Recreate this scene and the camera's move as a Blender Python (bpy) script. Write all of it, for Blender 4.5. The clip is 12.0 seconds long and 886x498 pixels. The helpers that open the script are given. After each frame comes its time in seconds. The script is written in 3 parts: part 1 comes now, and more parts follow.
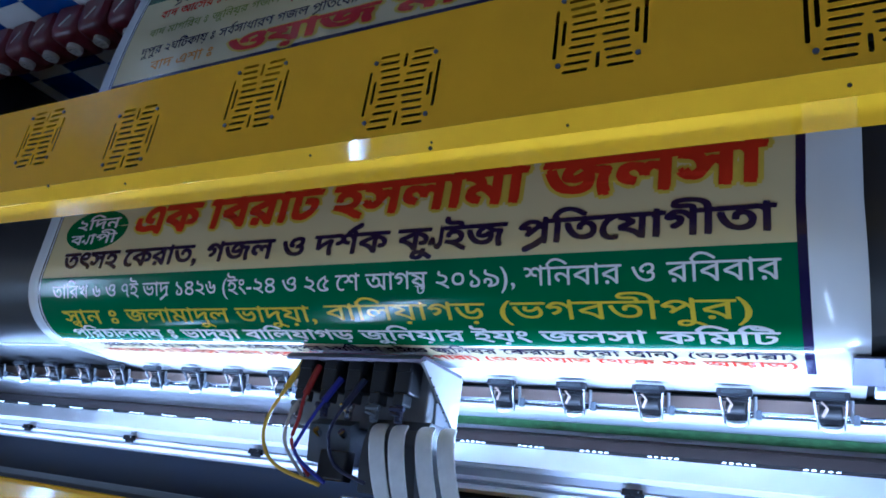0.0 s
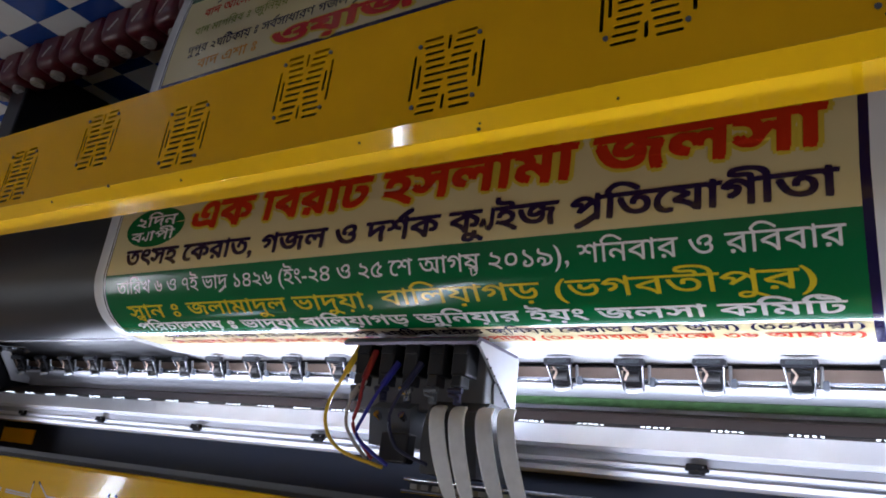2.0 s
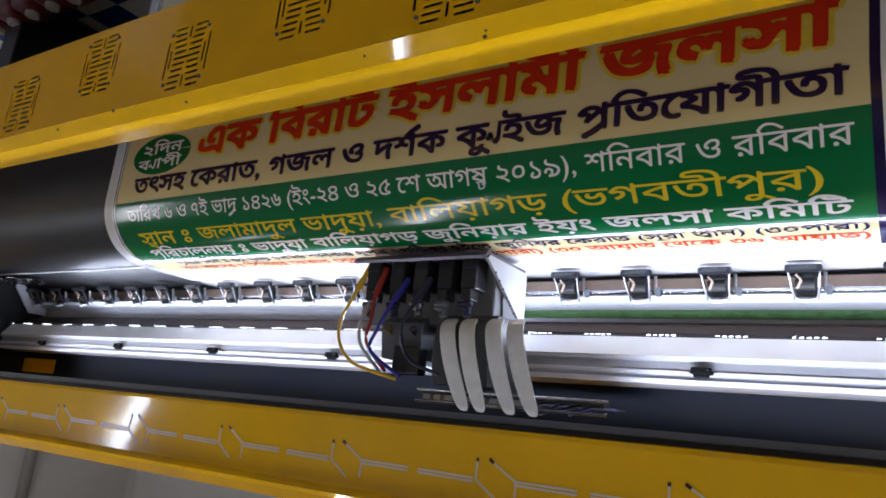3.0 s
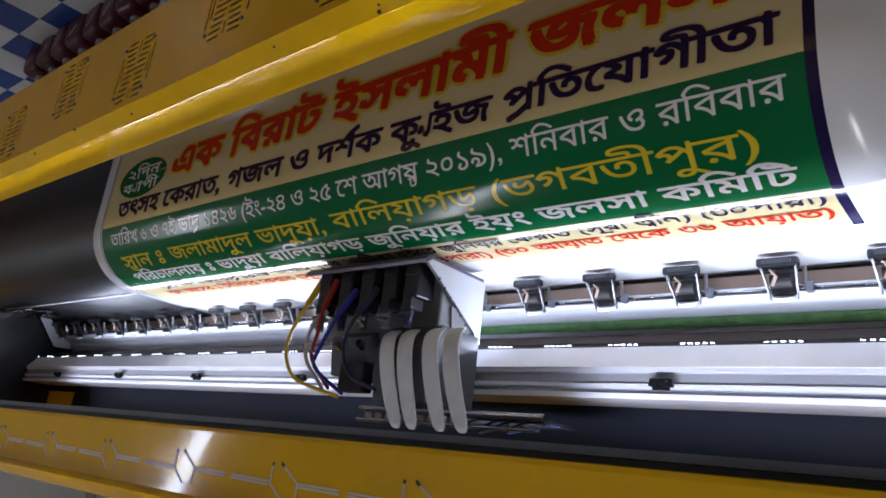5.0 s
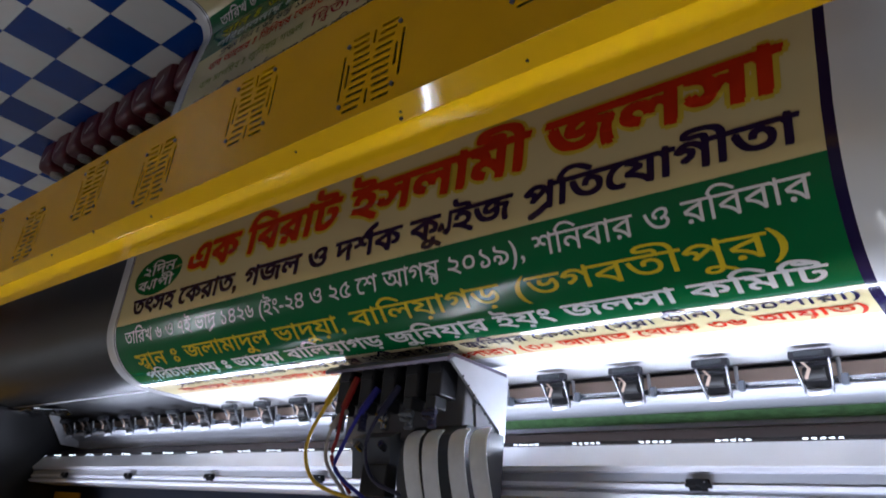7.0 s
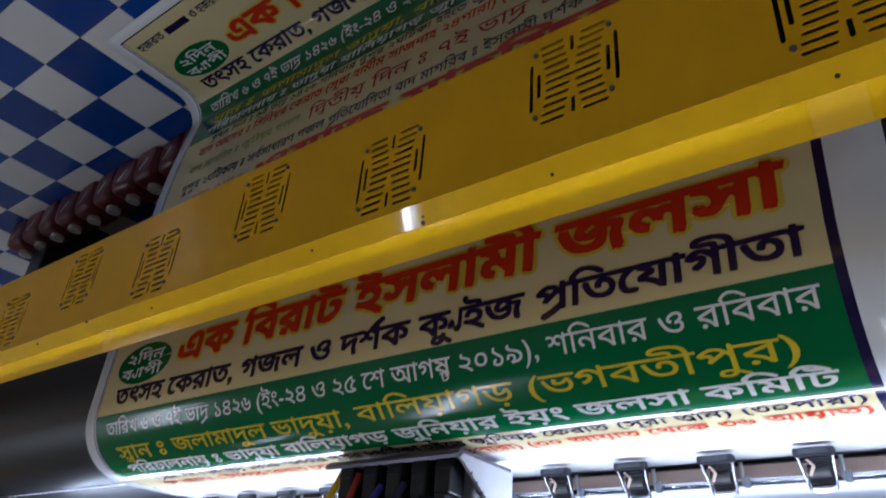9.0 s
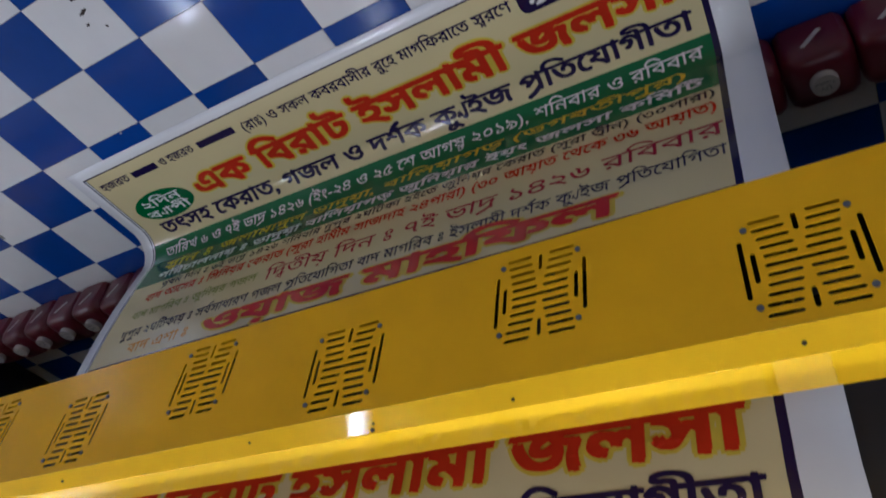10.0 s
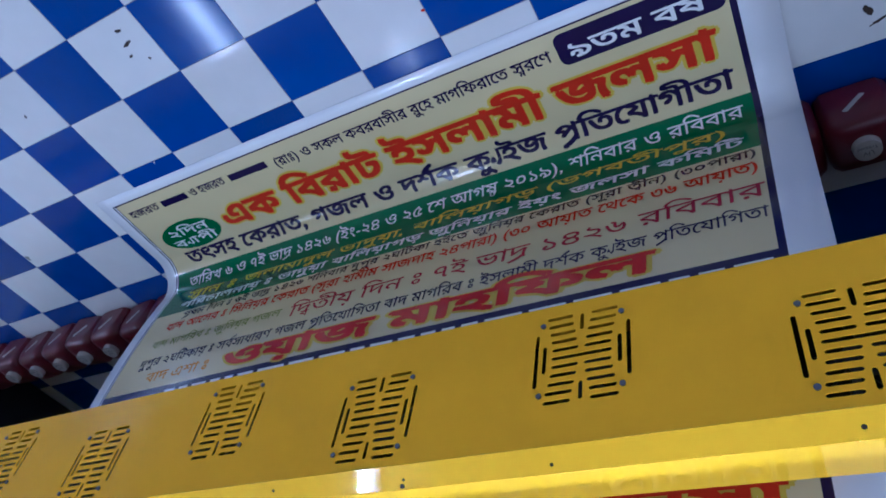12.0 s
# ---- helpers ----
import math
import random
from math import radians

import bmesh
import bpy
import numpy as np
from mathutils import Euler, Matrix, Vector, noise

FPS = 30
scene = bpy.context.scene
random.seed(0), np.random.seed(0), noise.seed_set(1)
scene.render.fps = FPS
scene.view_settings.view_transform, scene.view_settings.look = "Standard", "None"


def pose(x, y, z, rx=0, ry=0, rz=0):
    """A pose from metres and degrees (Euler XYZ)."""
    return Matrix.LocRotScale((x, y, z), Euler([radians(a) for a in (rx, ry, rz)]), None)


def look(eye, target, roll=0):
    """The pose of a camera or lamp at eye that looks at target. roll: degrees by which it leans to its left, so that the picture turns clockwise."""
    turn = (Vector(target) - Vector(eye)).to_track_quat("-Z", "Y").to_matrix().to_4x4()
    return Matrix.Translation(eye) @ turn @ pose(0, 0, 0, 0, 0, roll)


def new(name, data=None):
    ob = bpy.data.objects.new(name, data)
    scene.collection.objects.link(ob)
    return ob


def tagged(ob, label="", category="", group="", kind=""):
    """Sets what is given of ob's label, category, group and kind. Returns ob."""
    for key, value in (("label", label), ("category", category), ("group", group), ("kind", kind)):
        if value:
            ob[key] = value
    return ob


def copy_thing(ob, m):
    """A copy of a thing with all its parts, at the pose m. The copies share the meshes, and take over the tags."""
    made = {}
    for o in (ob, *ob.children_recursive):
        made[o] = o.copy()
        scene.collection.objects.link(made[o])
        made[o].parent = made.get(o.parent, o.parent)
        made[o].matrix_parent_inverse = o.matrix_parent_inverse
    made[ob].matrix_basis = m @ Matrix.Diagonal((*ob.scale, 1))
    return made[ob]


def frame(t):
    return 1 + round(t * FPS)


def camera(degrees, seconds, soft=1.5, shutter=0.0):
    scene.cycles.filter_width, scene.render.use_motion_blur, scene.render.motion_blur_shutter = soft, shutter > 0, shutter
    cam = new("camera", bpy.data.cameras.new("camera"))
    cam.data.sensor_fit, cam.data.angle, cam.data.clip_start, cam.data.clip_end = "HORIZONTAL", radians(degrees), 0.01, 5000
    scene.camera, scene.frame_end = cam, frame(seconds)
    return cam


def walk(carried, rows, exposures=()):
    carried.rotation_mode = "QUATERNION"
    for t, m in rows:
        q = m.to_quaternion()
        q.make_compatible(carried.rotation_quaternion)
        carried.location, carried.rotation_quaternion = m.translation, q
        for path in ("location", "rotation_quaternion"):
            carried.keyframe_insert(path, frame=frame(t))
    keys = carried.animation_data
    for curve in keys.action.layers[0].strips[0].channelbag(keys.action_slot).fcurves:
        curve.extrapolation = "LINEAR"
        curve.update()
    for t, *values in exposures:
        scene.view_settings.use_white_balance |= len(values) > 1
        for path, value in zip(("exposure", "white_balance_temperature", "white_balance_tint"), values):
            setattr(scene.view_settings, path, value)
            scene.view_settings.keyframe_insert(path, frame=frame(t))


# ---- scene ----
cam = camera(63.7, 12.0, soft=1.7, shutter=0.4)
PATH = [
    (0, (-0.718, -0.621, 1.239), (0.22, 0.992, 0.519), -171.4),
    (0.5, (-0.726, -0.618, 1.233), (0.249, 0.99, 0.551), -171.0),
    (1, (-0.722, -0.62, 1.237), (0.312, 0.936, 0.523), -171.0),
    (1.5, (-0.716, -0.626, 1.241), (0.351, 0.918, 0.55), -172.4),
    (2, (-0.711, -0.626, 1.243), (0.341, 0.942, 0.582), -172.6),
    (2.5, (-0.706, -0.625, 1.262), (0.383, 0.955, 0.701), -173.2),
    (3, (-0.709, -0.628, 1.278), (0.363, 0.988, 0.787), -173.9),
    (5, (-0.833, -0.421, 1.297), (0.423, 1.016, 0.7), -173.0),
    (5.5, (-0.836, -0.406, 1.288), (0.421, 1.032, 0.692), -173.7),
    (6, (-0.831, -0.394, 1.294), (0.435, 1.026, 0.681), -173.5),
    (6.5, (-0.827, -0.42, 1.278), (0.433, 0.988, 0.623), -174.0),
    (7, (-0.814, -0.442, 1.269), (0.419, 0.918, 0.477), -174.1),
    (9, (-0.776, -0.516, 1.252), (0.321, 0.84, 0.272), -175.2),
    (9.5, (-0.775, -0.523, 1.209), (0.202, 0.776, 0.043), -174.4),
    (10, (-0.772, -0.543, 1.174), (0.11, 0.685, -0.136), -171.7),
    (10.5, (-0.758, -0.554, 1.164), (0.109, 0.594, -0.226), -169.5),
    (11, (-0.75, -0.558, 1.16), (0.132, 0.562, -0.243), -168.3),
    (11.5, (-0.749, -0.558, 1.159), (0.135, 0.552, -0.25), -168.1),
    (12, (-0.744, -0.565, 1.155), (0.143, 0.585, -0.22), -167.6),
]
EXPOSURES = [(0.0, 0.05, 4200, 7), (0.6, -0.25, 5150, 13), (1.4, -0.35, 5800, 13), (3.0, -0.1, 5900, 12), (5.0, -0.5, 5800, 13), (7.0, -0.65, 5800, 12),
             (9.0, -0.42, 5400, 11), (9.6, 0.0, 6900, 14), (10.1, 0.62, 4900, 14), (10.6, 0.75, 4350, 15), (12.0, 0.92, 4250, 15)]
walk(cam, [(t, look(eye, target, roll)) for t, eye, target, roll in PATH], EXPOSURES)

# ---- world and lights ----
world = bpy.data.worlds.new("room_dark")
scene.world = world
world.use_nodes = True
world.node_tree.nodes["Background"].inputs[0].default_value = (0.05, 0.055, 0.065, 1)
world.node_tree.nodes["Background"].inputs[1].default_value = 0.02


def area_lamp(name, eye, target, sx, sy, watts, colour=(1, 1, 1)):
    d = bpy.data.lights.new(name, "AREA")
    d.shape, d.size, d.size_y, d.energy, d.color = "RECTANGLE", sx, sy, watts, colour
    ob = new(name, d)
    ob.matrix_basis = look(eye, target)
    return ob


LED_W, COVER_W, TUBE_W, FRONT_W, SIDE_W = 9.2, 2.0, 2.8, 7.5, 13.0
X0, X1 = -1.45, 1.56          # ends of the machine's open middle


def bar_lamp(name, y, z, ty, tz, watts, colour, width=0.012):
    d = bpy.data.lights.new(name, "AREA")
    d.shape, d.size, d.size_y, d.energy, d.color = "RECTANGLE", X1 - X0 - 0.4, width, watts, colour
    ob = new(name, d)
    ob.matrix_basis = look(((X0 + X1) / 2 - 0.15, y, z), ((X0 + X1) / 2 - 0.15, ty, tz))
    return ob


bar_lamp("led_strip_light", 0.450, 1.108, 0.402, 1.0, LED_W, (0.85, 0.89, 1.0))
# unseen light added under the cover to brighten beam and interior
bar_lamp("cover_led_light", 0.345, 1.248, 0.47, 1.15, COVER_W, (0.86, 0.89, 1.0)).data.spread = radians(75)
area_lamp("ceiling_tube_light", (2.15, 0.66, 2.62), (2.15, 0.66, 0), 0.035, 1.2, TUBE_W, (0.95, 0.97, 1.0))
area_lamp("front_tube_light", (1.08, -0.52, 2.62), (1.08, -0.52, 0), 0.04, 1.2, FRONT_W, (1.0, 0.97, 0.92))
# fill light added out of view to brighten the near end
area_lamp("side_tube_light", (-1.5, -0.45, 2.62), (-1.5, -0.45, 0), 0.08, 1.2, SIDE_W, (1.0, 0.97, 0.92))

# ---- materials ----


def mat(name, base, rough=0.5, metal=0.0, var=0.12, scale=9.0, bump=0.0, bump_scale=120.0, dirt=None, dirt_amount=0.0, spec=0.5, coat=0.0, island=0.0, world_grain=False):
    m = bpy.data.materials.new(name)
    m.use_nodes = True
    nt = m.node_tree
    n, link = nt.nodes, nt.links
    b = n["Principled BSDF"]
    b.inputs["Metallic"].default_value = metal
    b.inputs["Specular IOR Level"].default_value = spec
    b.inputs["Coat Weight"].default_value = coat
    b.inputs["Coat Roughness"].default_value = 0.08
    tc = n.new("ShaderNodeNewGeometry" if world_grain else "ShaderNodeTexCoord")
    grain = tc.outputs["Position" if world_grain else "Object"]
    nz = n.new("ShaderNodeTexNoise")
    nz.inputs["Scale"].default_value, nz.inputs["Detail"].default_value = scale, 6.0
    link.new(grain, nz.inputs["Vector"])
    ramp = n.new("ShaderNodeMapRange")
    ramp.inputs["From Min"].default_value, ramp.inputs["From Max"].default_value = 0.3, 0.7
    ramp.inputs["To Min"].default_value, ramp.inputs["To Max"].default_value = 1 - var, 1 + var
    link.new(nz.outputs["Fac"], ramp.inputs["Value"])
    mul = n.new("ShaderNodeMix")
    mul.data_type, mul.blend_type = "RGBA", "MULTIPLY"
    mul.inputs[0].default_value = 1.0
    mul.inputs[6].default_value = (*base, 1)
    link.new(ramp.outputs[0], mul.inputs[7])
    out = mul.outputs[2]
    if island:
        oi = n.new("ShaderNodeObjectInfo")
        r2 = n.new("ShaderNodeMapRange")
        r2.inputs["To Min"].default_value, r2.inputs["To Max"].default_value = 1 - island, 1 + island
        link.new(oi.outputs["Random"], r2.inputs["Value"])
        m2 = n.new("ShaderNodeMix")
        m2.data_type, m2.blend_type = "RGBA", "MULTIPLY"
        m2.inputs[0].default_value = 1.0
        link.new(out, m2.inputs[6])
        link.new(r2.outputs[0], m2.inputs[7])
        out = m2.outputs[2]
    if dirt:
        dz = n.new("ShaderNodeTexNoise")
        dz.inputs["Scale"].default_value, dz.inputs["Detail"].default_value = scale * 0.6, 9.0
        dz.inputs["Roughness"].default_value = 0.7
        link.new(grain, dz.inputs["Vector"])
        dr = n.new("ShaderNodeMapRange")
        dr.inputs["From Min"].default_value, dr.inputs["From Max"].default_value = 0.56, 0.72
        dr.inputs["To Max"].default_value = dirt_amount
        link.new(dz.outputs["Fac"], dr.inputs["Value"])
        dm = n.new("ShaderNodeMix")
        dm.data_type = "RGBA"
        link.new(dr.outputs[0], dm.inputs[0])
        link.new(out, dm.inputs[6])
        dm.inputs[7].default_value = (*dirt, 1)
        out = dm.outputs[2]
    link.new(out, b.inputs["Base Color"])
    rz = n.new("ShaderNodeMapRange")
    rz.inputs["To Min"].default_value, rz.inputs["To Max"].default_value = max(0.02, rough * 0.75), min(1, rough * 1.3)
    link.new(nz.outputs["Fac"], rz.inputs["Value"])
    link.new(rz.outputs[0], b.inputs["Roughness"])
    if bump:
        bz = n.new("ShaderNodeTexNoise")
        bz.inputs["Scale"].default_value, bz.inputs["Detail"].default_value = bump_scale, 3.0
        link.new(grain, bz.inputs["Vector"])
        bp = n.new("ShaderNodeBump")
        bp.inputs["Strength"].default_value, bp.inputs["Distance"].default_value = bump, 0.002
        link.new(bz.outputs["Fac"], bp.inputs["Height"])
        link.new(bp.outputs[0], b.inputs["Normal"])
    return m


def glow(name, colour, strength):
    m = bpy.data.materials.new(name)
    m.use_nodes = True
    b = m.node_tree.nodes["Principled BSDF"]
    b.inputs["Base Color"].default_value = (*colour, 1)
    b.inputs["Emission Color"].default_value = (*colour, 1)
    b.inputs["Emission Strength"].default_value = strength
    return m


YELLOW = mat("yellow_enamel", (0.92, 0.475, 0.0), 0.16, metal=0.0, world_grain=True, var=0.06, scale=5, bump=0.025, bump_scale=25, dirt=(0.60, 0.29, 0.002), dirt_amount=0.25, spec=0.08)
# YELLOW's paint again, yellower and glossier: stronger light put into the colour
YELLOW_LIT = mat("lit_glossy_yellow_enamel", (0.95, 0.54, 0.0), 0.04, metal=0.0, var=0.06, scale=5, dirt=(0.5, 0.24, 0.004), dirt_amount=0.2, spec=0.4)
STEEL = mat("brushed_steel", (0.55, 0.56, 0.58), 0.3, metal=1.0, var=0.15, scale=14, bump=0.06, bump_scale=200)
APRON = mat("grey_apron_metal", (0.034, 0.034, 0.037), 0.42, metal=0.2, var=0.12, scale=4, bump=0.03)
CHROME = mat("bright_chrome", (0.50, 0.51, 0.54), 0.2, metal=1.0, var=0.2, scale=30)
ALU = mat("white_aluminium", (0.78, 0.79, 0.85), 0.35, metal=0.1, var=0.06, scale=12, bump=0.03, bump_scale=90)
PALE = mat("pale_white_paint", (0.75, 0.76, 0.78), 0.45, var=0.05, scale=10)
GROOVE = mat("painted_groove_shade", (0.42, 0.43, 0.47), 0.4, metal=0.4, var=0.08)
ARM = mat("dull_arm_steel", (0.15, 0.15, 0.16), 0.32, metal=0.8, var=0.25, scale=30)
CLIP = mat("matt_black_plastic", (0.005, 0.005, 0.006), 0.6, var=0.3, scale=20, spec=0.15)
BLACK = mat("black_plastic", (0.012, 0.012, 0.014), 0.35, var=0.3, scale=20)
RUBBER = mat("black_rubber", (0.015, 0.014, 0.014), 0.6, var=0.3, scale=12)
NAVY = mat("dark_blue_grey_panel", (0.0055, 0.009, 0.020), 0.5, var=0.2, scale=5, spec=0.25)
GREYSTRIP = mat("grey_seal_strip", (0.10, 0.11, 0.13), 0.5, var=0.15)
LEVER = mat("dark_lever_steel", (0.008, 0.008, 0.012), 0.42, metal=0.0, var=0.3, scale=40)
BEIGE = mat("beige_rear_panel", (0.36, 0.26, 0.20), 0.6, var=0.1, scale=7)
BROWN = mat("dark_brown_matt", (0.040, 0.027, 0.022), 0.6, var=0.25, scale=9, spec=0.15)
GREEN = mat("green_circuit_strip", (0.13, 0.27, 0.10), 0.5, var=0.3, scale=60, bump=0.3, bump_scale=300)
LED = glow("led_white", (0.85, 0.93, 1.0), 8.0)
TUBE = glow("tube_white", (0.93, 0.97, 1.0), 11.0)
WALLTUBE = glow("wall_tube_white", (0.96, 0.98, 1.0), 17.0)
MAROON = mat("maroon_plastic", (0.105, 0.006, 0.016), 0.32, var=0.2, scale=16)
CAP = mat("off_white_cap", (0.50, 0.47, 0.43), 0.5, var=0.12, scale=40)
WALL = mat("beige_wall_paint", (0.70, 0.65, 0.58), 0.7, var=0.05, scale=3, bump=0.08, bump_scale=40)
CEIL = mat("white_ceiling_paint", (0.48, 0.47, 0.45), 0.8, var=0.04)
TILE_W = mat("white_glazed_tile", (0.68, 0.67, 0.66), 0.10, var=0.05, scale=7, dirt=(0.30, 0.28, 0.25), dirt_amount=0.3, island=0.05)
TILE_B = mat("blue_glazed_tile", (0.008, 0.052, 0.27), 0.10, var=0.12, scale=7, island=0.12)
GROUT = mat("grey_grout", (0.22, 0.21, 0.20), 0.8, var=0.15)
VINYL = mat("white_vinyl", (0.78, 0.78, 0.80), 0.16, var=0.02, scale=6)
CREAM = mat("printed_cream", (0.67, 0.575, 0.31), 0.14, var=0.06, scale=3)
P_GREEN = mat("printed_green", (0.004, 0.13, 0.035), 0.14, var=0.08, scale=8)
P_NAVY = mat("printed_navy", (0.013, 0.008, 0.052), 0.14, var=0.1, scale=20)
P_RED = mat("printed_red", (0.54, 0.024, 0.006), 0.14, var=0.08, scale=20)
P_YELLOW = mat("printed_yellow", (0.72, 0.56, 0.02), 0.14, var=0.06, scale=20)
P_GLOW = mat("printed_yellow_halo", (0.66, 0.50, 0.05), 0.14, var=0.08, scale=20)
P_WHITE = mat("printed_white", (0.80, 0.80, 0.80), 0.14, var=0.03, scale=20)
P_MAROON = mat("printed_maroon", (0.34, 0.012, 0.035), 0.14, var=0.06)
P_ORANGE = mat("printed_orange", (0.60, 0.24, 0.02), 0.14, var=0.06)
P_OLIVE = mat("printed_olive", (0.24, 0.28, 0.06), 0.14, var=0.06)
RIBBON = mat("white_ribbon_cable", (0.84, 0.85, 0.88), 0.35, var=0.06, scale=60)
HEADGREY = mat("grey_carriage_plastic", (0.20, 0.20, 0.215), 0.4, var=0.1)
PLATE = mat("dark_violet_plate", (0.10, 0.085, 0.12), 0.35, metal=0.5, var=0.2)
T_YEL, T_RED, T_BLU = (mat(n, c, 0.3, var=0.05) for n, c in (("yellow_tube", (0.7, 0.45, 0.02)), ("red_tube", (0.3, 0.02, 0.02)), ("blue_tube", (0.03, 0.03, 0.3))))
T_DARK = mat("dark_blue_tube", (0.02, 0.022, 0.06), 0.3, var=0.1)
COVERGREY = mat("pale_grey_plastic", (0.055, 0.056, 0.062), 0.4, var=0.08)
SIDEGREY = mat("pale_grey_side_paint", (0.42, 0.43, 0.46), 0.45, var=0.08, scale=14, bump=0.04)
BOARD = mat("dark_board", (0.03, 0.035, 0.04), 0.4, var=0.3, scale=40)
LINE = mat("pale_printed_line", (0.80, 0.70, 0.55), 0.35, var=0.05)
PIPE = mat("grey_brown_pipe", (0.3, 0.26, 0.22), 0.5, var=0.12)

# ---- building helpers ----


def part(name, bm, material, parent=None, label="", smooth=False):
    me = bpy.data.meshes.new(name)
    bmesh.ops.recalc_face_normals(bm, faces=bm.faces)
    bm.to_mesh(me)
    bm.free()
    for m in material if isinstance(material, (list, tuple)) else (material,):
        me.materials.append(m)
    if smooth:
        me.polygons.foreach_set("use_smooth", [True] * len(me.polygons))
        me.set_sharp_from_angle(angle=radians(40))
    ob = new(name, me)
    ob.parent = parent
    if label:
        ob["label"] = label
    return ob


def empty(name, label, category, at=(0, 0, 0), group="", kind=""):
    ob = new(name)
    ob.location = at
    ob.empty_display_size = 0.05
    return tagged(ob, label, category, group, kind)


def box(bm, x0, x1, y0, y1, z0, z1, bevel=0.0):
    g = bmesh.ops.create_cube(bm, size=1.0, matrix=Matrix.Translation(((x0 + x1) / 2, (y0 + y1) / 2, (z0 + z1) / 2)) @ Matrix.Diagonal((abs(x1 - x0), abs(y1 - y0), abs(z1 - z0), 1)))
    if bevel:
        vs = set(g["verts"])
        bmesh.ops.bevel(bm, geom=[e for e in bm.edges if e.verts[0] in vs and e.verts[1] in vs], offset=bevel, segments=2, affect="EDGES", profile=0.5)
    return bm


def prism(bm, yz, x0, x1):
    """A closed outline in y and z, drawn out along x."""
    a = [bm.verts.new((x0, y, z)) for y, z in yz]
    b = [bm.verts.new((x1, y, z)) for y, z in yz]
    n = len(yz)
    for i in range(n):
        bm.faces.new((a[i], a[(i + 1) % n], b[(i + 1) % n], b[i]))
    bm.faces.new(a)
    bm.faces.new(b[::-1])
    return bm


def rod(bm, p, q, r, seg=10, r2=None):
    p, q = Vector(p), Vector(q)
    m = Matrix.Translation((p + q) / 2) @ (q - p).to_track_quat("Z", "Y").to_matrix().to_4x4()
    bmesh.ops.create_cone(bm, cap_ends=True, segments=seg, radius1=r, radius2=r if r2 is None else r2, depth=(q - p).length, matrix=m)
    return bm


def sweep(bm, pts, r, seg=8):
    """A round tube along a smooth line through pts."""
    pts = [Vector(p) for p in pts]
    line = []
    for i in range(len(pts) - 1):
        p0, p1, p2, p3 = pts[max(i - 1, 0)], pts[i], pts[i + 1], pts[min(i + 2, len(pts) - 1)]
        for k in range(6):
            t = k / 6
            line.append(0.5 * ((2 * p1) + (p2 - p0) * t + (2 * p0 - 5 * p1 + 4 * p2 - p3) * t * t + (3 * p1 - p0 - 3 * p2 + p3) * t ** 3))
    line.append(pts[-1])
    rings = []
    for i, p in enumerate(line):
        d = (line[min(i + 1, len(line) - 1)] - line[max(i - 1, 0)]).normalized()
        q = d.to_track_quat("Z", "Y")
        rings.append([bm.verts.new(p + q @ Vector((r * math.cos(a * 2 * math.pi / seg), r * math.sin(a * 2 * math.pi / seg), 0))) for a in range(seg)])
    for a, b in zip(rings, rings[1:]):
        for k in range(seg):
            bm.faces.new((a[k], a[(k + 1) % seg], b[(k + 1) % seg], b[k]))
    return bm


# ---- the room ----
TX, TY, TSX, TSY = 0.0868, -0.3837, 0.1739, 0.1514
RX0, RX1, RY0, RY1, RH = -3.0, 3.4, -3.2, 2.3, 2.75
floor = part("floor", box(bmesh.new(), RX0, RX1, RY0, RY1, -0.1, -0.0025), GROUT)
tagged(floor, "blue and white glazed chequered tile floor", "floor", kind="structure")
for name, b, lab in (("wall_north", (RX0, RX1, RY1, RY1 + 0.15, 0, RH), "plain beige painted wall behind the printer"),
                     ("wall_south", (RX0, RX1, RY0 - 0.15, RY0, 0, RH), "plain beige painted wall"),
                     ("wall_east", (RX1, RX1 + 0.15, RY0, RY1, 0, RH), "plain beige painted end wall"),
                     ("wall_west", (RX0 - 0.15, RX0, RY0, RY1, 0, RH), "plain beige painted end wall")):
    tagged(part(name, box(bmesh.new(), *b), WALL), lab, "wall", kind="structure")
tagged(part("ceiling", box(bmesh.new(), RX0, RX1, RY0, RY1, RH, RH + 0.1), CEIL), "plain white painted ceiling", "ceiling", kind="structure")


def tube_lamp(at, turn):
    lamp = empty("tube_lamp", "white fluorescent tube lamp on the ceiling", "lamp", at, "ceiling tubes")
    bm = box(bmesh.new(), -0.62, 0.62, -0.03, 0.03, 0.03, 0.08, 0.006)
    part("batten", bm, CEIL, lamp)
    part("tube", rod(bmesh.new(), (-0.6, 0, 0), (0.6, 0, 0), 0.016, 14), TUBE, lamp, "glowing white glass tube", True)
    for x in (-0.61, 0.61):
        part("end_holder", box(bmesh.new(), x - 0.012, x + 0.012, -0.02, 0.02, -0.02, 0.04, 0.003), CEIL, lamp)
    lamp.rotation_euler = (0, 0, turn)
    return lamp


tube_lamp((2.15, 0.66, RH - 0.08), radians(90))
tube_lamp((1.08, -0.52, RH - 0.08), radians(90))
# this fixture is invented, it only carries the added side fill
tube_lamp((-1.5, -0.45, RH - 0.08), radians(90))
slant = empty("wall_tube_lamp", "white fluorescent tube lamp standing upright on the end wall", "lamp")
part("tube", rod(bmesh.new(), (RX1 - 0.06, -1.74, 0.80), (RX1 - 0.06, -1.49, 1.75), 0.045, 14), WALLTUBE, slant, "glowing white glass tube", True)
part("batten", rod(bmesh.new(), (RX1 - 0.008, -1.75, 0.76), (RX1 - 0.008, -1.48, 1.79), 0.012, 8), CEIL, slant)
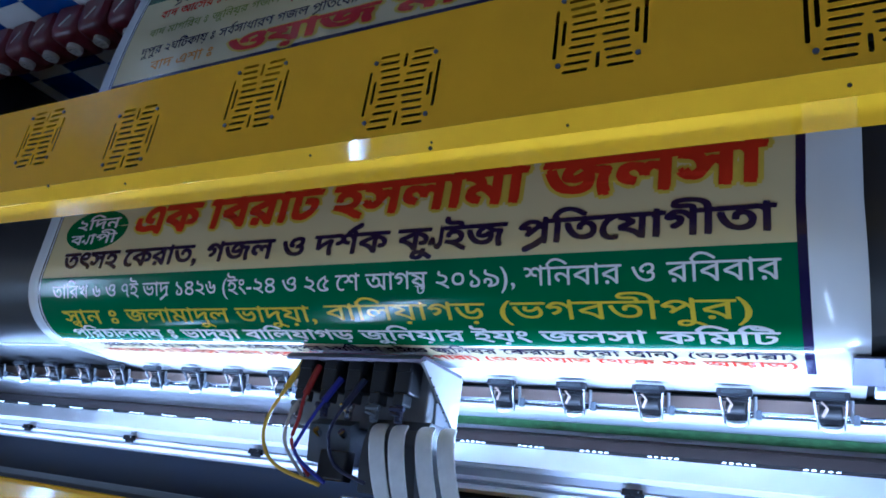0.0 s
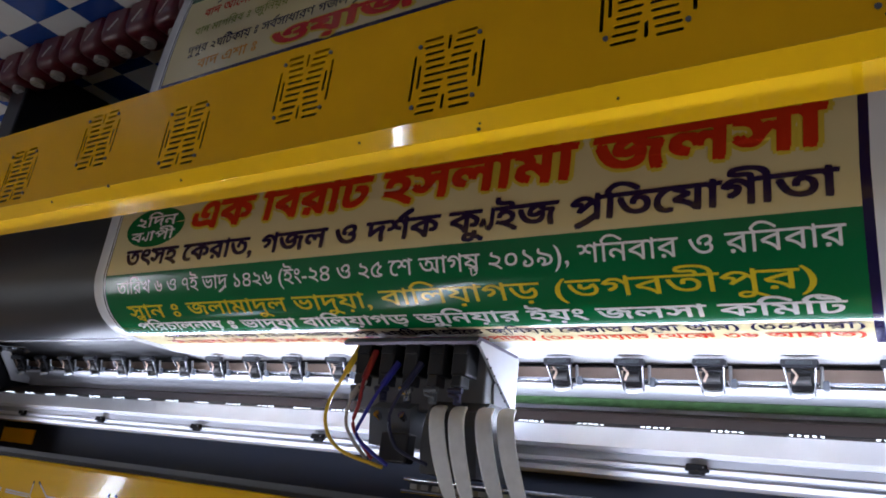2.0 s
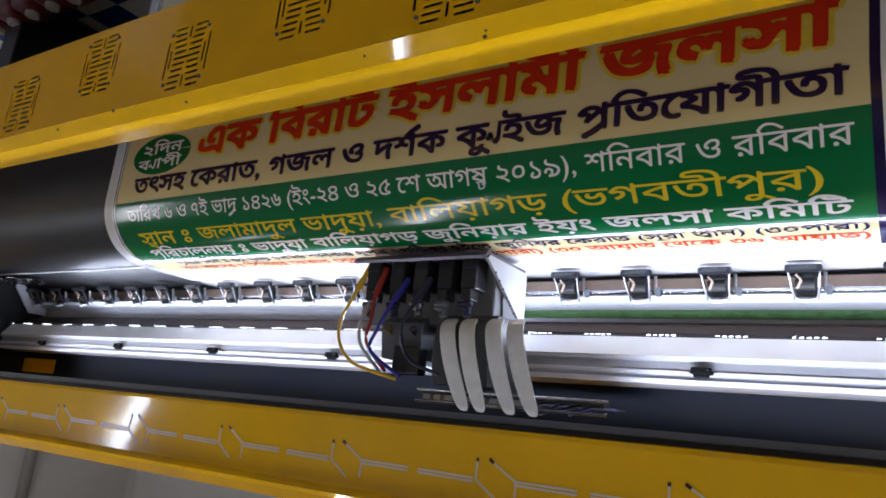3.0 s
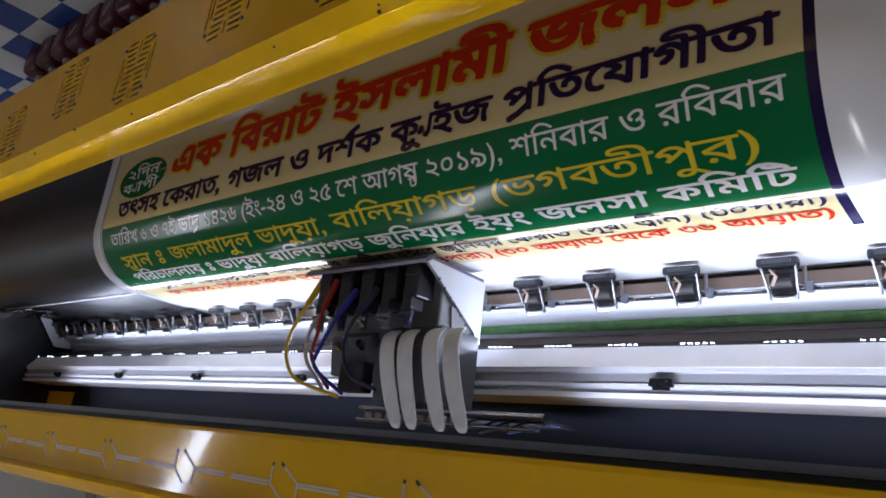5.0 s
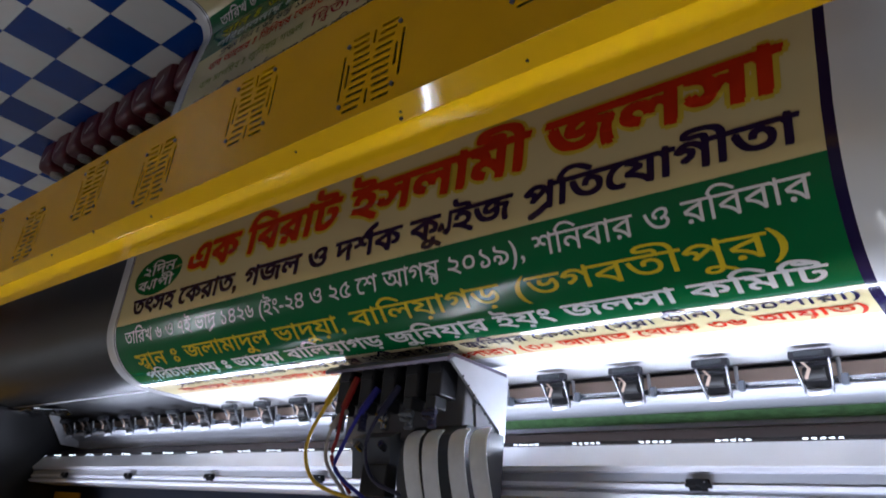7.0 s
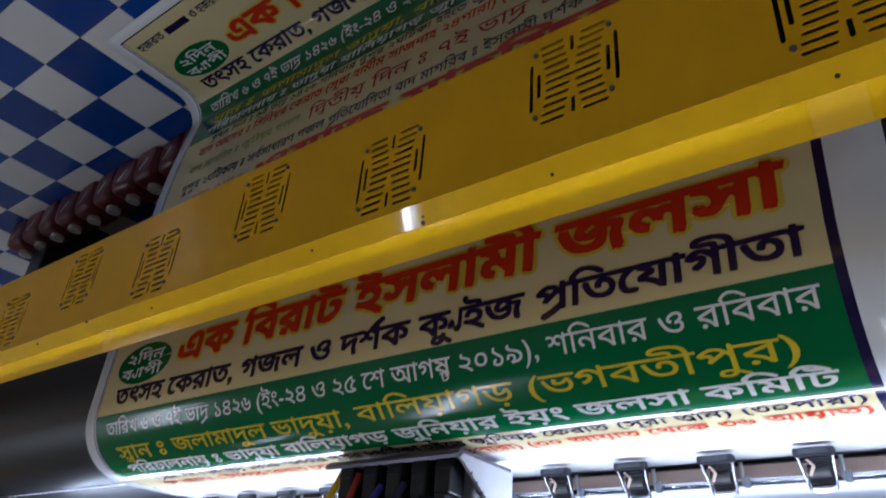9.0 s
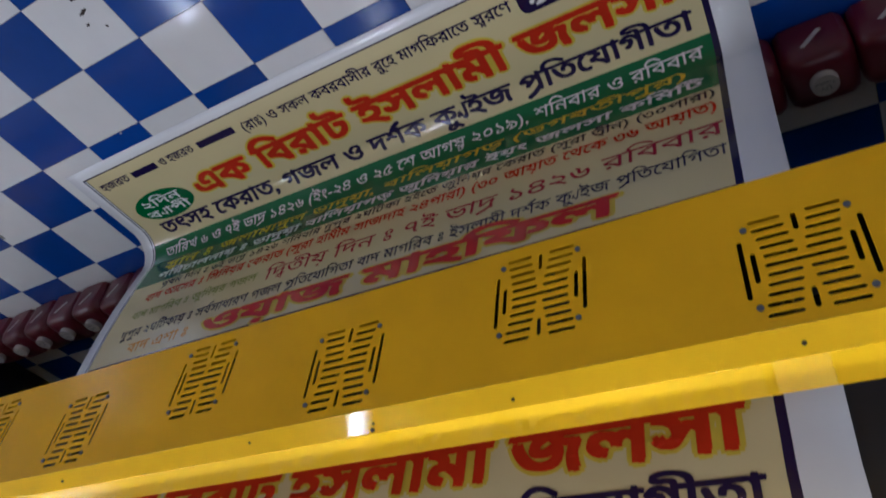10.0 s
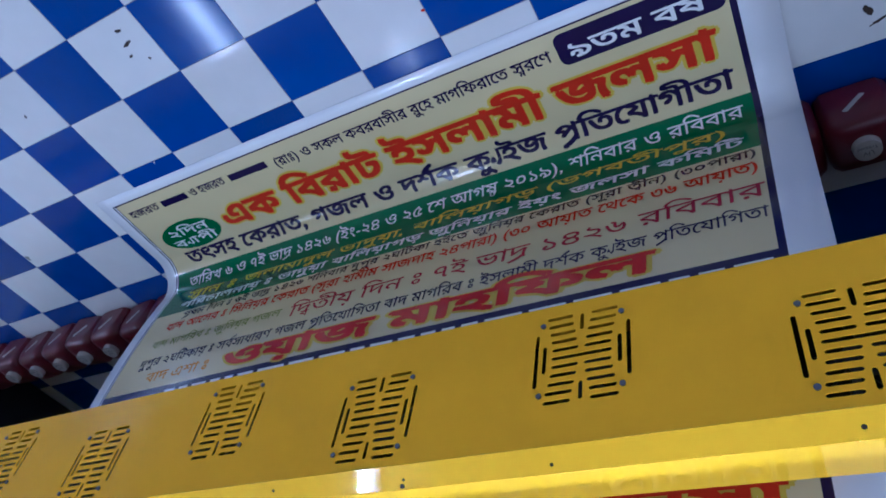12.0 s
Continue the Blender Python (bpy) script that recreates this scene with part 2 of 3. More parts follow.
for y, z in ((-1.72, 0.86), (-1.51, 1.69)):
    part("end_holder", box(bmesh.new(), RX1 - 0.06, RX1 - 0.008, y - 0.012, y + 0.012, z - 0.012, z + 0.012), CEIL, slant)
pipe = empty("wall_pipe", "grey brown conduit pipe on the wall", "pipe")
part("pipe_run", rod(bmesh.new(), (RX1 - 0.05, 1.64, 0.0), (RX1 - 0.05, 1.64, RH), 0.03, 14), PIPE, pipe, smooth=True)
for z in (0.5, 1.5, 2.4):
    part("pipe_clip", box(bmesh.new(), RX1 - 0.085, RX1, 1.60, 1.68, z, z + 0.03, 0.004), STEEL, pipe)

# ---- the printer ----
printer = empty("large_format_printer", "wide yellow flex banner printer with open front and white rail", "printer")
BX0, BX1 = X0 - 0.35, X1 + 0.35


def arc(cy, cz, r, a0, a1, n):
    return [(cy + r * math.cos(radians(a0 + (a1 - a0) * i / n)), cz + r * math.sin(radians(a0 + (a1 - a0) * i / n))) for i in range(n + 1)]


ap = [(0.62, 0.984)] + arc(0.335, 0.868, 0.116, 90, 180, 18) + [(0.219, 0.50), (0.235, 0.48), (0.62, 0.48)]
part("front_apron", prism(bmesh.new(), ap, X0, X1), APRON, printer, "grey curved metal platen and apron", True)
part("rear_panel", box(bmesh.new(), X0, X1, 0.529, 0.534, 0.9990, 1.0305), BEIGE, printer, "beige rear panel")
part("tie_rod", rod(bmesh.new(), (X0, 0.516, 1.0235), (X1, 0.516, 1.0235), 0.0040, 12), CHROME, printer, "bright steel tie rod", True)
part("tie_rod", rod(bmesh.new(), (X0, 0.513, 1.0320), (X1, 0.513, 1.0320), 0.0030, 12), LEVER, printer, "dark tie rod", True)
part("platen_seam", box(bmesh.new(), X0, X1, 0.346, 0.352, 0.9842, 0.9866, 0.0008), ALU, printer, "bright platen seam")
# yellow reflection in the interior panel, built as a solid plate
part("yellow_reflection", box(bmesh.new(), 1.36, X1 - 0.035, 0.531, 0.535, 1.196, 1.236), YELLOW, printer, "small yellow plate standing in for a reflection inside")
part("end_bracket", prism(bmesh.new(), [(0.44, 0.986), (0.47, 0.986), (0.55, 1.05), (0.55, 1.064), (0.50, 1.064)], X1 - 0.055, X1 - 0.048), ALU, printer, "white end bracket")
part("platen_edge", box(bmesh.new(), X0, X1, 0.552, 0.566, 0.9845, 0.994), RUBBER, printer, "dark edge strip")
part("shelf_bracket", prism(bmesh.new(), [(0.5085, 1.0367), (0.55, 1.0465), (0.60, 1.0465), (0.60, 1.03), (0.5085, 1.031)], X0, X1), ALU, printer, "white clamp bar")
part("clamp_back", prism(bmesh.new(), [(0.552, 1.0465), (0.568, 1.066), (0.60, 1.066), (0.60, 1.0465)], X0, X1), ALU, printer)
part("circuit_strip", prism(bmesh.new(), [(0.5485, 1.0480), (0.5595, 1.0600), (0.563, 1.058), (0.553, 1.0470)], X0, 0.03), GREEN, printer, "green printed strip")
# separate dark brown piece below the white beam
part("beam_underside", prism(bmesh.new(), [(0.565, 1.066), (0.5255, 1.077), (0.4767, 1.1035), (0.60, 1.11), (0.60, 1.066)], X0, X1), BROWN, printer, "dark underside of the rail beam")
beam = part("rail_beam", prism(bmesh.new(), [(0.4755, 1.104), (0.450, 1.137), (0.450, 1.1425), (0.456, 1.1435), (0.456, 1.157), (0.450, 1.158), (0.450, 1.1625), (0.456, 1.1635), (0.456, 1.1695), (0.448, 1.1705), (0.448, 1.1775), (0.527, 1.1785), (0.527, 1.11)], X0, X1), ALU, printer, "white aluminium rail beam with grooves")
part("beam_fascia", prism(bmesh.new(), [(0.4725, 1.1045), (0.4475, 1.1365), (0.4490, 1.1375), (0.4740, 1.1055)], X0, X1), PALE, printer, "pale lower fascia")
# darker strips on the groove floors, their shade put into the colour
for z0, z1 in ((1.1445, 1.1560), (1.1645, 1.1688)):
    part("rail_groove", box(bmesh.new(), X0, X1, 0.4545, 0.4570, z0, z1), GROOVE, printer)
part("interior_back", box(bmesh.new(), X0, X1, 0.535, 0.555, 1.11, 1.42), NAVY, printer, "dark blue-grey interior panel")
part("seal_strip", box(bmesh.new(), X0, X1, 0.300, 0.330, 1.250, 1.2595), GREYSTRIP, printer, "grey seal strip")
# the dark gap under the cover lip, its shade built as a black strip
part("gap_shade", box(bmesh.new(), X0, X1, 0.303, 0.335, 1.2605, 1.267), RUBBER, printer, "black strip for the shade in the gap")
part("led_strip", box(bmesh.new(), X0, X1, 0.4745, 0.4785, 1.0985, 1.1010), RUBBER, printer)

CV = [(0.300, 1.2675), (0.291, 1.2690), (0.2885, 1.2755), (0.2835, 1.3790), (0.272, 1.3835), (0.262, 1.3880), (0.266, 1.3945), (0.282, 1.392), (0.300, 1.385), (0.305, 1.2675)]
cover = part("front_cover", prism(bmesh.new(), CV, BX0, BX1), YELLOW_LIT, printer, "glossy yellow enamelled front cover")
part("top_cover", prism(bmesh.new(), [(0.284, 1.396), (0.34, 1.42), (0.60, 1.42), (0.60, 1.40), (0.345, 1.40), (0.306, 1.385)], BX0, BX1), YELLOW, printer)
for x0, x1 in ((X1, BX1), (BX0, X0)):
    part("end_cabinet", box(bmesh.new(), x0, x1, 0.20, 0.80, 0.48, 1.26, 0.012), YELLOW, printer, "yellow end cabinet")
for x0, x1 in ((X1 - 0.03, X1), (X0, X0 + 0.03)):
    part("end_plate", box(bmesh.new(), x0, x1, 0.30, 0.62, 0.985, 1.25), BLACK, printer, "black end plate")
# unseen panel, added to keep light off the floor behind the cans
part("shade_panel", box(bmesh.new(), BX0, BX1, 0.76, 0.775, 0.03, 0.48), NAVY, printer, "added dark panel that shades the floor under the printer")
for x in (BX0 + 0.1, BX1 - 0.2):
    part("leg", box(bmesh.new(), x, x + 0.10, 0.35, 0.75, 0.0, 0.48, 0.006), BLACK, printer, "black machine leg")

# printed line pattern on the cover
cu, cd = Vector((0, 0.2885, 1.2755)), Vector((0, -0.005, 0.1035))
cn = Vector((0, -cd.z, cd.y)).normalized()


def cover_line(bm, a, b, w=0.0030, lift=0.0006):
    """A flat line on the cover between two (x, share of its height) points."""
    p, q = (cu + cd * v + Vector((x, 0, 0)) + cn * lift for x, v in (a, b))
    side = (q - p).cross(cn).normalized() * w / 2
    vs = [bm.verts.new(c) for c in (p - side, p + side, q + side, q - side)]
    top = [bm.verts.new(v.co + cn * 0.0004) for v in vs]
    bm.faces.new(top)
    for i in range(4):
        bm.faces.new((vs[i], vs[(i + 1) % 4], top[(i + 1) % 4], top[i]))


for k in range(-5, 7):
    x = 0.067 + 0.266 * k
    if not X0 - 0.2 < x < X1:
        continue
    bm, bt = bmesh.new(), bmesh.new()
    for dv in (0.0, 0.045):
        cover_line(bm, (x - 0.062, 0.575 + dv), (x - 0.150, 0.58 + dv))
        cover_line(bm, (x - 0.168, 0.585 + dv), (x - 0.262, 0.60 + dv))
    cover_line(bm, (x, 0.34), (x, 0.62))
    cover_line(bm, (x, 0.62), (x - 0.035, 0.84))
    cover_line(bm, (x - 0.02, 0.34), (x - 0.062, 0.58))
    cover_line(bm, (x - 0.062, 0.58), (x - 0.062, 0.82))
    part("line_motif", bm, LINE, cover, "pale printed line motif")
    cover_line(bt, (x, 0.33), (x, 0.38), 0.0042, 0.0009)
    cover_line(bt, (x - 0.019, 0.33), (x - 0.026, 0.375), 0.0042, 0.0009)
    part("line_tip", bt, BLACK, cover, "dark tips of the lines")

# black sensor clips along the rail
clip_bm = bmesh.new()
box(clip_bm, -0.020, 0.020, -0.012, 0.0, -0.002, 0.010, 0.002)
box(clip_bm, -0.024, -0.004, -0.014, -0.001, 0.006, 0.013, 0.0015)
box(clip_bm, 0.002, 0.021, -0.013, -0.001, 0.006, 0.012, 0.0015)
box(clip_bm, -0.016, 0.016, -0.006, 0.0, 0.004, 0.018, 0.001)
tab0 = part("rail_clip", clip_bm, CLIP, printer, "small black plastic rail clip")
screw0 = part("clip_screw", rod(bmesh.new(), (0, -0.014, 0.0035), (0, -0.011, 0.0035), 0.0015, 8), STEEL, tab0)
screw0.location.x = -0.014
tab0.location, tab0.scale = (0.939, 0.4485, 1.1535), (0.7, 0.7, 0.7)
for k in range(-2, 8):
    x = 0.939 - 0.3507 * k
    if k == 0 or not X0 < x < X1:
        continue
    o = new("rail_clip", tab0.data)
    o.parent, o.location, o.scale = printer, (x, 0.4485, 1.1535), (0.7, 0.7, 0.7)
    c = new("clip_screw", screw0.data)
    c.parent, c.location.x = o, -0.014

# LED dots along the beam's lower lip
led_bm = bmesh.new()
for g in range(int((X1 - X0) / 0.1)):
    for k in range(5):
        x = X0 + 0.012 + g * 0.1022 + k * 0.0095
        box(led_bm, x - 0.0024, x + 0.0024, 0.4722, 0.4742, 1.1010, 1.1018)
leds = part("led_dots", led_bm, LED, printer, "row of small white glowing LEDs")
leds["kind"] = "stuff"

# pinch roller clamps


def clamp_unit():
    u = empty("pinch_roller_clamp", "sprung steel pinch roller clamp over the platen", "clamp", (0, 0, 0), "pinch rollers")
    bm = bmesh.new()
    box(bm, -0.0245, 0.0245, -0.004, 0.009, -0.003, 0.008, 0.0025)
    plate = part("lever_plate", bm, LEVER, u, "dark lever plate")
    part("lever_inset", box(bmesh.new(), -0.017, 0.017, -0.0052, -0.0035, 0.000, 0.0055, 0.0008), BOARD, plate, "lighter inset")
    for s in (-1, 1):
        bm = bmesh.new()
        p = [(s * 0.0215, 0.004, 0.004), (s * 0.0192, 0.004, 0.004), (s * 0.0150, 0.033, 0.039), (s * 0.0170, 0.033, 0.039)]
        lo = [bm.verts.new(v) for v in p]
        hi = [bm.verts.new((x, y - 0.002, z + 0.0045)) for x, y, z in p]
        bm.faces.new(lo)
        bm.faces.new(hi[::-1])
        for k in range(4):
            bm.faces.new((lo[k], lo[(k + 1) % 4], hi[(k + 1) % 4], hi[k]))
        part("side_arm", bm, ARM, u)
    part("roller", rod(bmesh.new(), (-0.013, 0.020, 0.022), (0.013, 0.020, 0.022), 0.0090, 14), RUBBER, u, "black rubber roller", True)
    part("spring_block", box(bmesh.new(), -0.0145, 0.0145, 0.026, 0.033, 0.004, 0.038, 0.002), BLACK, u)
    part("axle", rod(bmesh.new(), (-0.019, 0.012, 0.012), (0.019, 0.012, 0.012), 0.0018, 8), LEVER, u)
    bm = bmesh.new()
    rod(bm, (0.011, 0.005, 0.010), (0.004, 0.009, 0.018), 0.0016, 8)
    rod(bm, (0.004, 0.009, 0.018), (0.010, 0.014, 0.029), 0.0022, 8)
    part("spring", bm, BEIGE, u, "pale bent spring")
    bm = bmesh.new()
    rod(bm, (0, 0.0285, 0.0395), (0, 0.0305, 0.0435), 0.013, 18)
    part("mount_tab", bm, ALU, u, smooth=True)
    part("mount_screw", rod(bmesh.new(), (0, 0.0265, 0.0425), (0, 0.0290, 0.0455), 0.0034, 8), BLACK, u)
    part("tension_pin", rod(bmesh.new(), (-0.0265, 0.020, 0.004), (-0.0255, 0.029, 0.032), 0.0026, 8), STEEL, u)
    part("tension_stop", box(bmesh.new(), -0.0345, -0.0265, 0.024, 0.032, 0.022, 0.036, 0.001), GREYSTRIP, u)
    return u


first = clamp_unit()
GX, GY, GZ = 0.0381 - 0.0235, 0.4780, 0.9975
spots = [GX - 0.122 * k for k in range(-14, 12)]
spots = [x for x in spots if X0 + 0.04 < x < X1 - 0.08]
first.location = (spots[0], GY, GZ)
for x in spots[1:]:
    copy_thing(first, pose(x, GY, GZ))

# ---- the fan bar ----
bar = empty("fan_bar", "long yellow sheet metal fan bar with slotted vents", "fan bar")
FY, FZ0, FZ1 = 0.012, 0.620, 0.796
VENTS = [(-1.282, 0), (-1.025, 1), (-0.767, 0), (-0.509, 1), (-0.252, 0), (0.003, 1), (0.259, 0), (0.515, 1), (0.771, 0), (1.028, 1), (1.285, 0), (1.541, 1)]
BAR0, BAR1 = -1.46, 1.78


def vent_slots():
    """Slots as (u, v, length, upright) round the middle of a vent."""
    out = []
    inner = (0.0, 0.0030, 0.0045, 0.0066, 0.0088, 0.0104)
    for k in range(-5, 6):
        v = k * 0.0110
        if k == 0:
            out.append((0, 0, 0.068, False))
            continue
        for sgn in (-1, 1):
            out.append((sgn * (inner[abs(k)] + 0.0152), v, 0.0304, False))
    for sgn in (-1, 1):
        out += [(0, sgn * 0.0445, 0.0225, True), (sgn * 0.0420, 0, 0.036, True), (sgn * 0.0515, 0, 0.070, True)]
    return out


def vent_panel(zc):
    bm = bmesh.new()
    edges = []

    def loop(pts):
        vs = [bm.verts.new((x, 0, z)) for x, z in pts]
        for i in range(len(vs)):
            edges.append(bm.edges.new((vs[i], vs[(i + 1) % len(vs)])))

    loop([(-0.066, FZ0), (0.066, FZ0), (0.066, FZ1), (-0.066, FZ1)])
    r = 0.0024
    for u, v, length, up in vent_slots():
        if zc + v - r < FZ0 + 0.003 or zc + v + r > FZ1 - 0.003:
            continue
        pts = []
        for end in (1, -1):
            for a in (-90, -30, 30, 90):
                du, dv = end * (length / 2 - r) + end * r * math.cos(radians(a)), end * r * math.sin(radians(a))
                pts.append((u + dv, zc + v + du) if up else (u + du, zc + v + dv))
        loop(pts)
    bmesh.ops.triangle_fill(bm, use_beauty=True, use_dissolve=False, edges=edges)
    ext = bmesh.ops.extrude_face_region(bm, geom=list(bm.faces))
    bmesh.ops.translate(bm, vec=(0, 0.0012, 0), verts=[g for g in ext["geom"] if isinstance(g, bmesh.types.BMVert)])
    return bm


meshes = {}
for x, low in VENTS:
    zc = 0.6925 if low else 0.728
    if low not in meshes:
        ob = part("vent_grille", vent_panel(zc), YELLOW, bar, "slotted fan grille")
        meshes[low] = ob.data
    else:
        ob = new("vent_grille", meshes[low])
        ob.parent = bar
    ob.location = (x, FY, 0)
    for sx in (-1, 1):
        for sz in (-1, 1):
            if FZ0 + 0.004 < zc + sz * 0.0462 < FZ1:
                if "screw" not in meshes:
                    s = part("grille_screw", rod(bmesh.new(), (0, -0.0025, 0), (0, 0, 0), 0.0033, 10, 0.0027), ARM, ob, "steel screw")
                    meshes["screw"] = s.data
                else:
                    s = new("grille_screw", meshes["screw"])
                    s.parent = ob
                s.location = (sx * 0.0450, 0, zc + sz * 0.0462)
    fan = bmesh.new()
    rod(fan, (0, 0.03, zc), (0, 0.05, zc), 0.022, 16)
    for b in range(7):
        a = b * 2 * math.pi / 7
        rod(fan, (0.02 * math.cos(a), 0.034, zc + 0.02 * math.sin(a)), (0.054 * math.cos(a + 0.35), 0.046, zc + 0.054 * math.sin(a + 0.35)), 0.007, 6, 0.010)
    f = part("fan_rotor", fan, BLACK, ob, "black fan rotor")
xs = [BAR0] + [e for x, _ in VENTS for e in (x - 0.066, x + 0.066)] + [BAR1]
for a, b in zip(xs[::2], xs[1::2]):
    if b - a > 0.004:
        part("face_panel", box(bmesh.new(), a, b, FY, FY + 0.0025, FZ0, FZ1), YELLOW, bar)
top = [(0.0120, FZ1), (0.0115, 0.7975), (0.0342, 0.8133), (0.0356, 0.8140), (0.1035, 0.8068), (0.1063, 0.8040), (0.1063, 0.700), (0.1040, 0.700), (0.1040, 0.8020), (0.0365, 0.8105), (0.0145, FZ1)]
# top and fold wear the lit copy of the bar's yellow
part("top_shell", prism(bmesh.new(), top, BAR0, BAR1), YELLOW_LIT, bar, "folded yellow sheet metal top")
# bead added along the fold to catch a row of glints
part("fold_edge", rod(bmesh.new(), (BAR0, 0.0350, 0.8128), (BAR1, 0.0350, 0.8128), 0.0012, 10), YELLOW_LIT, bar, "glossy rounded fold edge", True)
for x, y, z, r in ((-0.748, 0.0256, 0.8073, 0.0024), (-0.476, 0.0272, 0.8084, 0.002), (-0.304, 0.0256, 0.8073, 0.0016), (0.434, 0.0122, 0.798, 0.003), (0.251, 0.0246, 0.8066, 0.0022), (-0.3, 0.0314, 0.8113, 0.003), (0.62, 0.0194, 0.803, 0.0025), (-0.12, 0.0215, 0.8044, 0.0018)):
    part("paint_chip", rod(bmesh.new(), (x, y - 0.0012, z + 0.0006), (x, y + 0.001, z - 0.0004), r, 7, r * 0.7), BROWN, bar)
part("bottom_shell", prism(bmesh.new(), [(FY, FZ0), (FY, FZ0 - 0.002), (0.1063, FZ0 - 0.002), (0.1063, 0.70), (0.1043, 0.70), (0.1043, FZ0)], BAR0, BAR1), YELLOW, bar)
part("fan_backing", box(bmesh.new(), BAR0, BAR1, 0.075, 0.080, FZ0 + 0.002, 0.80), BLACK, bar)
for x0, x1 in ((BAR0 - 0.004, BAR0), (BAR1, BAR1 + 0.004)):
    part("end_cap", prism(bmesh.new(), [(FY, FZ0 - 0.002), (FY, FZ1), (0.035, 0.8135), (0.1063, 0.804), (0.1063, FZ0 - 0.002)], x0, x1), YELLOW, bar)
for x in (BAR0 + 0.03, BAR1 - 0.05):
    part("support_arm", box(bmesh.new(), x, x + 0.03, 0.1063, 0.222, 0.64, 0.70), BLACK, bar, "black support arm")

# ---- the banner ----
from mathutils.geometry import delaunay_2d_cdt

RAD = 0.12


def banner_at(s):
    """Place (y, z) and outward normal of the vinyl at the length s from the rear of the platen."""
    if s < 0.225:
        return (0.56 - s, 0.988), (0, 1)
    s -= 0.225
    if s < RAD * math.pi / 2:
        a = s / RAD
        return (0.335 - RAD * math.sin(a), 0.868 + RAD * math.cos(a)), (-math.sin(a), math.cos(a))
    s -= RAD * math.pi / 2
    if s < 0.792:
        k = max(0.0, (s - 0.45) / 0.342)
        return (0.215 + 0.030 * k * k, 0.868 - s), (-1, -0.18 * k)
    s -= 0.792
    if s < 0.1131:
        a = s / 0.072
        return (0.173 + 0.072 * math.cos(a), 0.076 - 0.072 * math.sin(a)), (-math.cos(a), math.sin(a))
    s -= 0.1131
    return (0.173 - s, 0.004), (0, 1)


def on_banner(x, s, lift=0.0):
    (y, z), (ny, nz) = banner_at(s)
    l = math.hypot(ny, nz)
    w = 0.0015 * math.sin(3.1 * x + 1.0) * math.sin(s * 9.0) if 0.5 < s < 1.2 else 0.0
    x -= 0.036 * min(1.0, max(0.0, s - 0.45)) * (0.712 - x) / 1.416
    return Vector((x, y + (lift + w) * ny / l, z + (lift + w) * nz / l))


S_UP, S_DOWN, S_END = 0.400, 1.262, 1.531
XL, XR, VL, VR = 0.712, -0.704, 0.744, -0.762


def copies(s):
    """The design coordinate d (down from the top of the green band) of the copy that covers s, or None."""
    if s > 0.80:
        return S_DOWN - s
    if s > 0.152:
        return S_UP - s
    return None


def region(x, s):
    d = copies(s)
    if d is None or not -0.2435 < d < 0.46 or not XR < x < XL:
        return 0
    if d < -0.240 or d > 0.452 or x < XR + 0.011:
        return 3
    if x > XL - 0.0035 or XL - 0.010 < x < XL - 0.0075:
        return 3
    if x > XL - 0.0075:
        return 0
    if d > 0.392:
        return 3
    if 0 < d < 0.147:
        return 2
    if d > 0.147 and s < 0.5:
        return 1 if d < 0.228 else 0
    return 1


sv = sorted(set([i * 0.0125 for i in range(int(S_END / 0.0125))] + [S_END, 0.152]
                + [b - d for b in (S_UP, S_DOWN) for d in (-0.2435, -0.240, 0.0, 0.147, 0.228, 0.392, 0.452, 0.46) if 0.15 < b - d < S_END]))
sv = [s for i, s in enumerate(sv) if i == 0 or s - sv[i - 1] > 1e-5]
xv = [VL, XL, XL - 0.0035, XL - 0.0075, XL - 0.010] + [0.6 - 0.1 * i for i in range(13)] + [XR + 0.011, XR, VR]
bm = bmesh.new()
grid = [[bm.verts.new(on_banner(x, s)) for x in xv] for s in sv]
for i in range(len(sv) - 1):
    for j in range(len(xv) - 1):
        f = bm.faces.new((grid[i][j], grid[i][j + 1], grid[i + 1][j + 1], grid[i + 1][j]))
        f.material_index = region((xv[j] + xv[j + 1]) / 2, (sv[i] + sv[i + 1]) / 2)
banner = part("vinyl_banner", bm, [VINYL, CREAM, P_GREEN, P_NAVY], None, smooth=True)
tagged(banner, "freshly printed glossy flex banner hanging from the printer onto the floor", "banner")
thick = banner.modifiers.new("thickness", "SOLIDIFY")
thick.thickness, thick.offset = 0.0007, 0.0


GLYPHS = {}


def flat_mesh(body):
    """Points and triangles of a text in the built-in font, filled by the winding of its outlines."""
    c = bpy.data.curves.new("line", "FONT")
    c.body, c.size, c.resolution_u, c.fill_mode = body, 1.0, 3, "NONE"
    ob = new("line", c)
    bpy.context.view_layer.update()
    me = bpy.data.meshes.new_from_object(ob.evaluated_get(bpy.context.evaluated_depsgraph_get()))
    pts = [Vector((v.co.x, v.co.y)) for v in me.vertices]
    nxt = [None] * len(pts)
    for e in me.edges:
        a, b = e.vertices
        lo, hi = min(a, b), max(a, b)
        if hi == lo + 1 and nxt[lo] is None:
            nxt[lo] = hi
        else:
            nxt[hi] = lo
    bpy.data.meshes.remove(me)
    bpy.data.objects.remove(ob)
    bpy.data.curves.remove(c)
    edges = [(a, b) for a, b in enumerate(nxt) if b is not None]
    if not edges:
        return [], []
    cv, _, faces, _, _, _ = delaunay_2d_cdt(pts, edges, [], 0, 1e-6)
    p0 = np.array([pts[a] for a, _ in edges])
    p1 = np.array([pts[b] for _, b in edges])
    keep = []
    for f in faces:
        x, y = sum((cv[k] for k in f), Vector((0, 0))) / len(f)
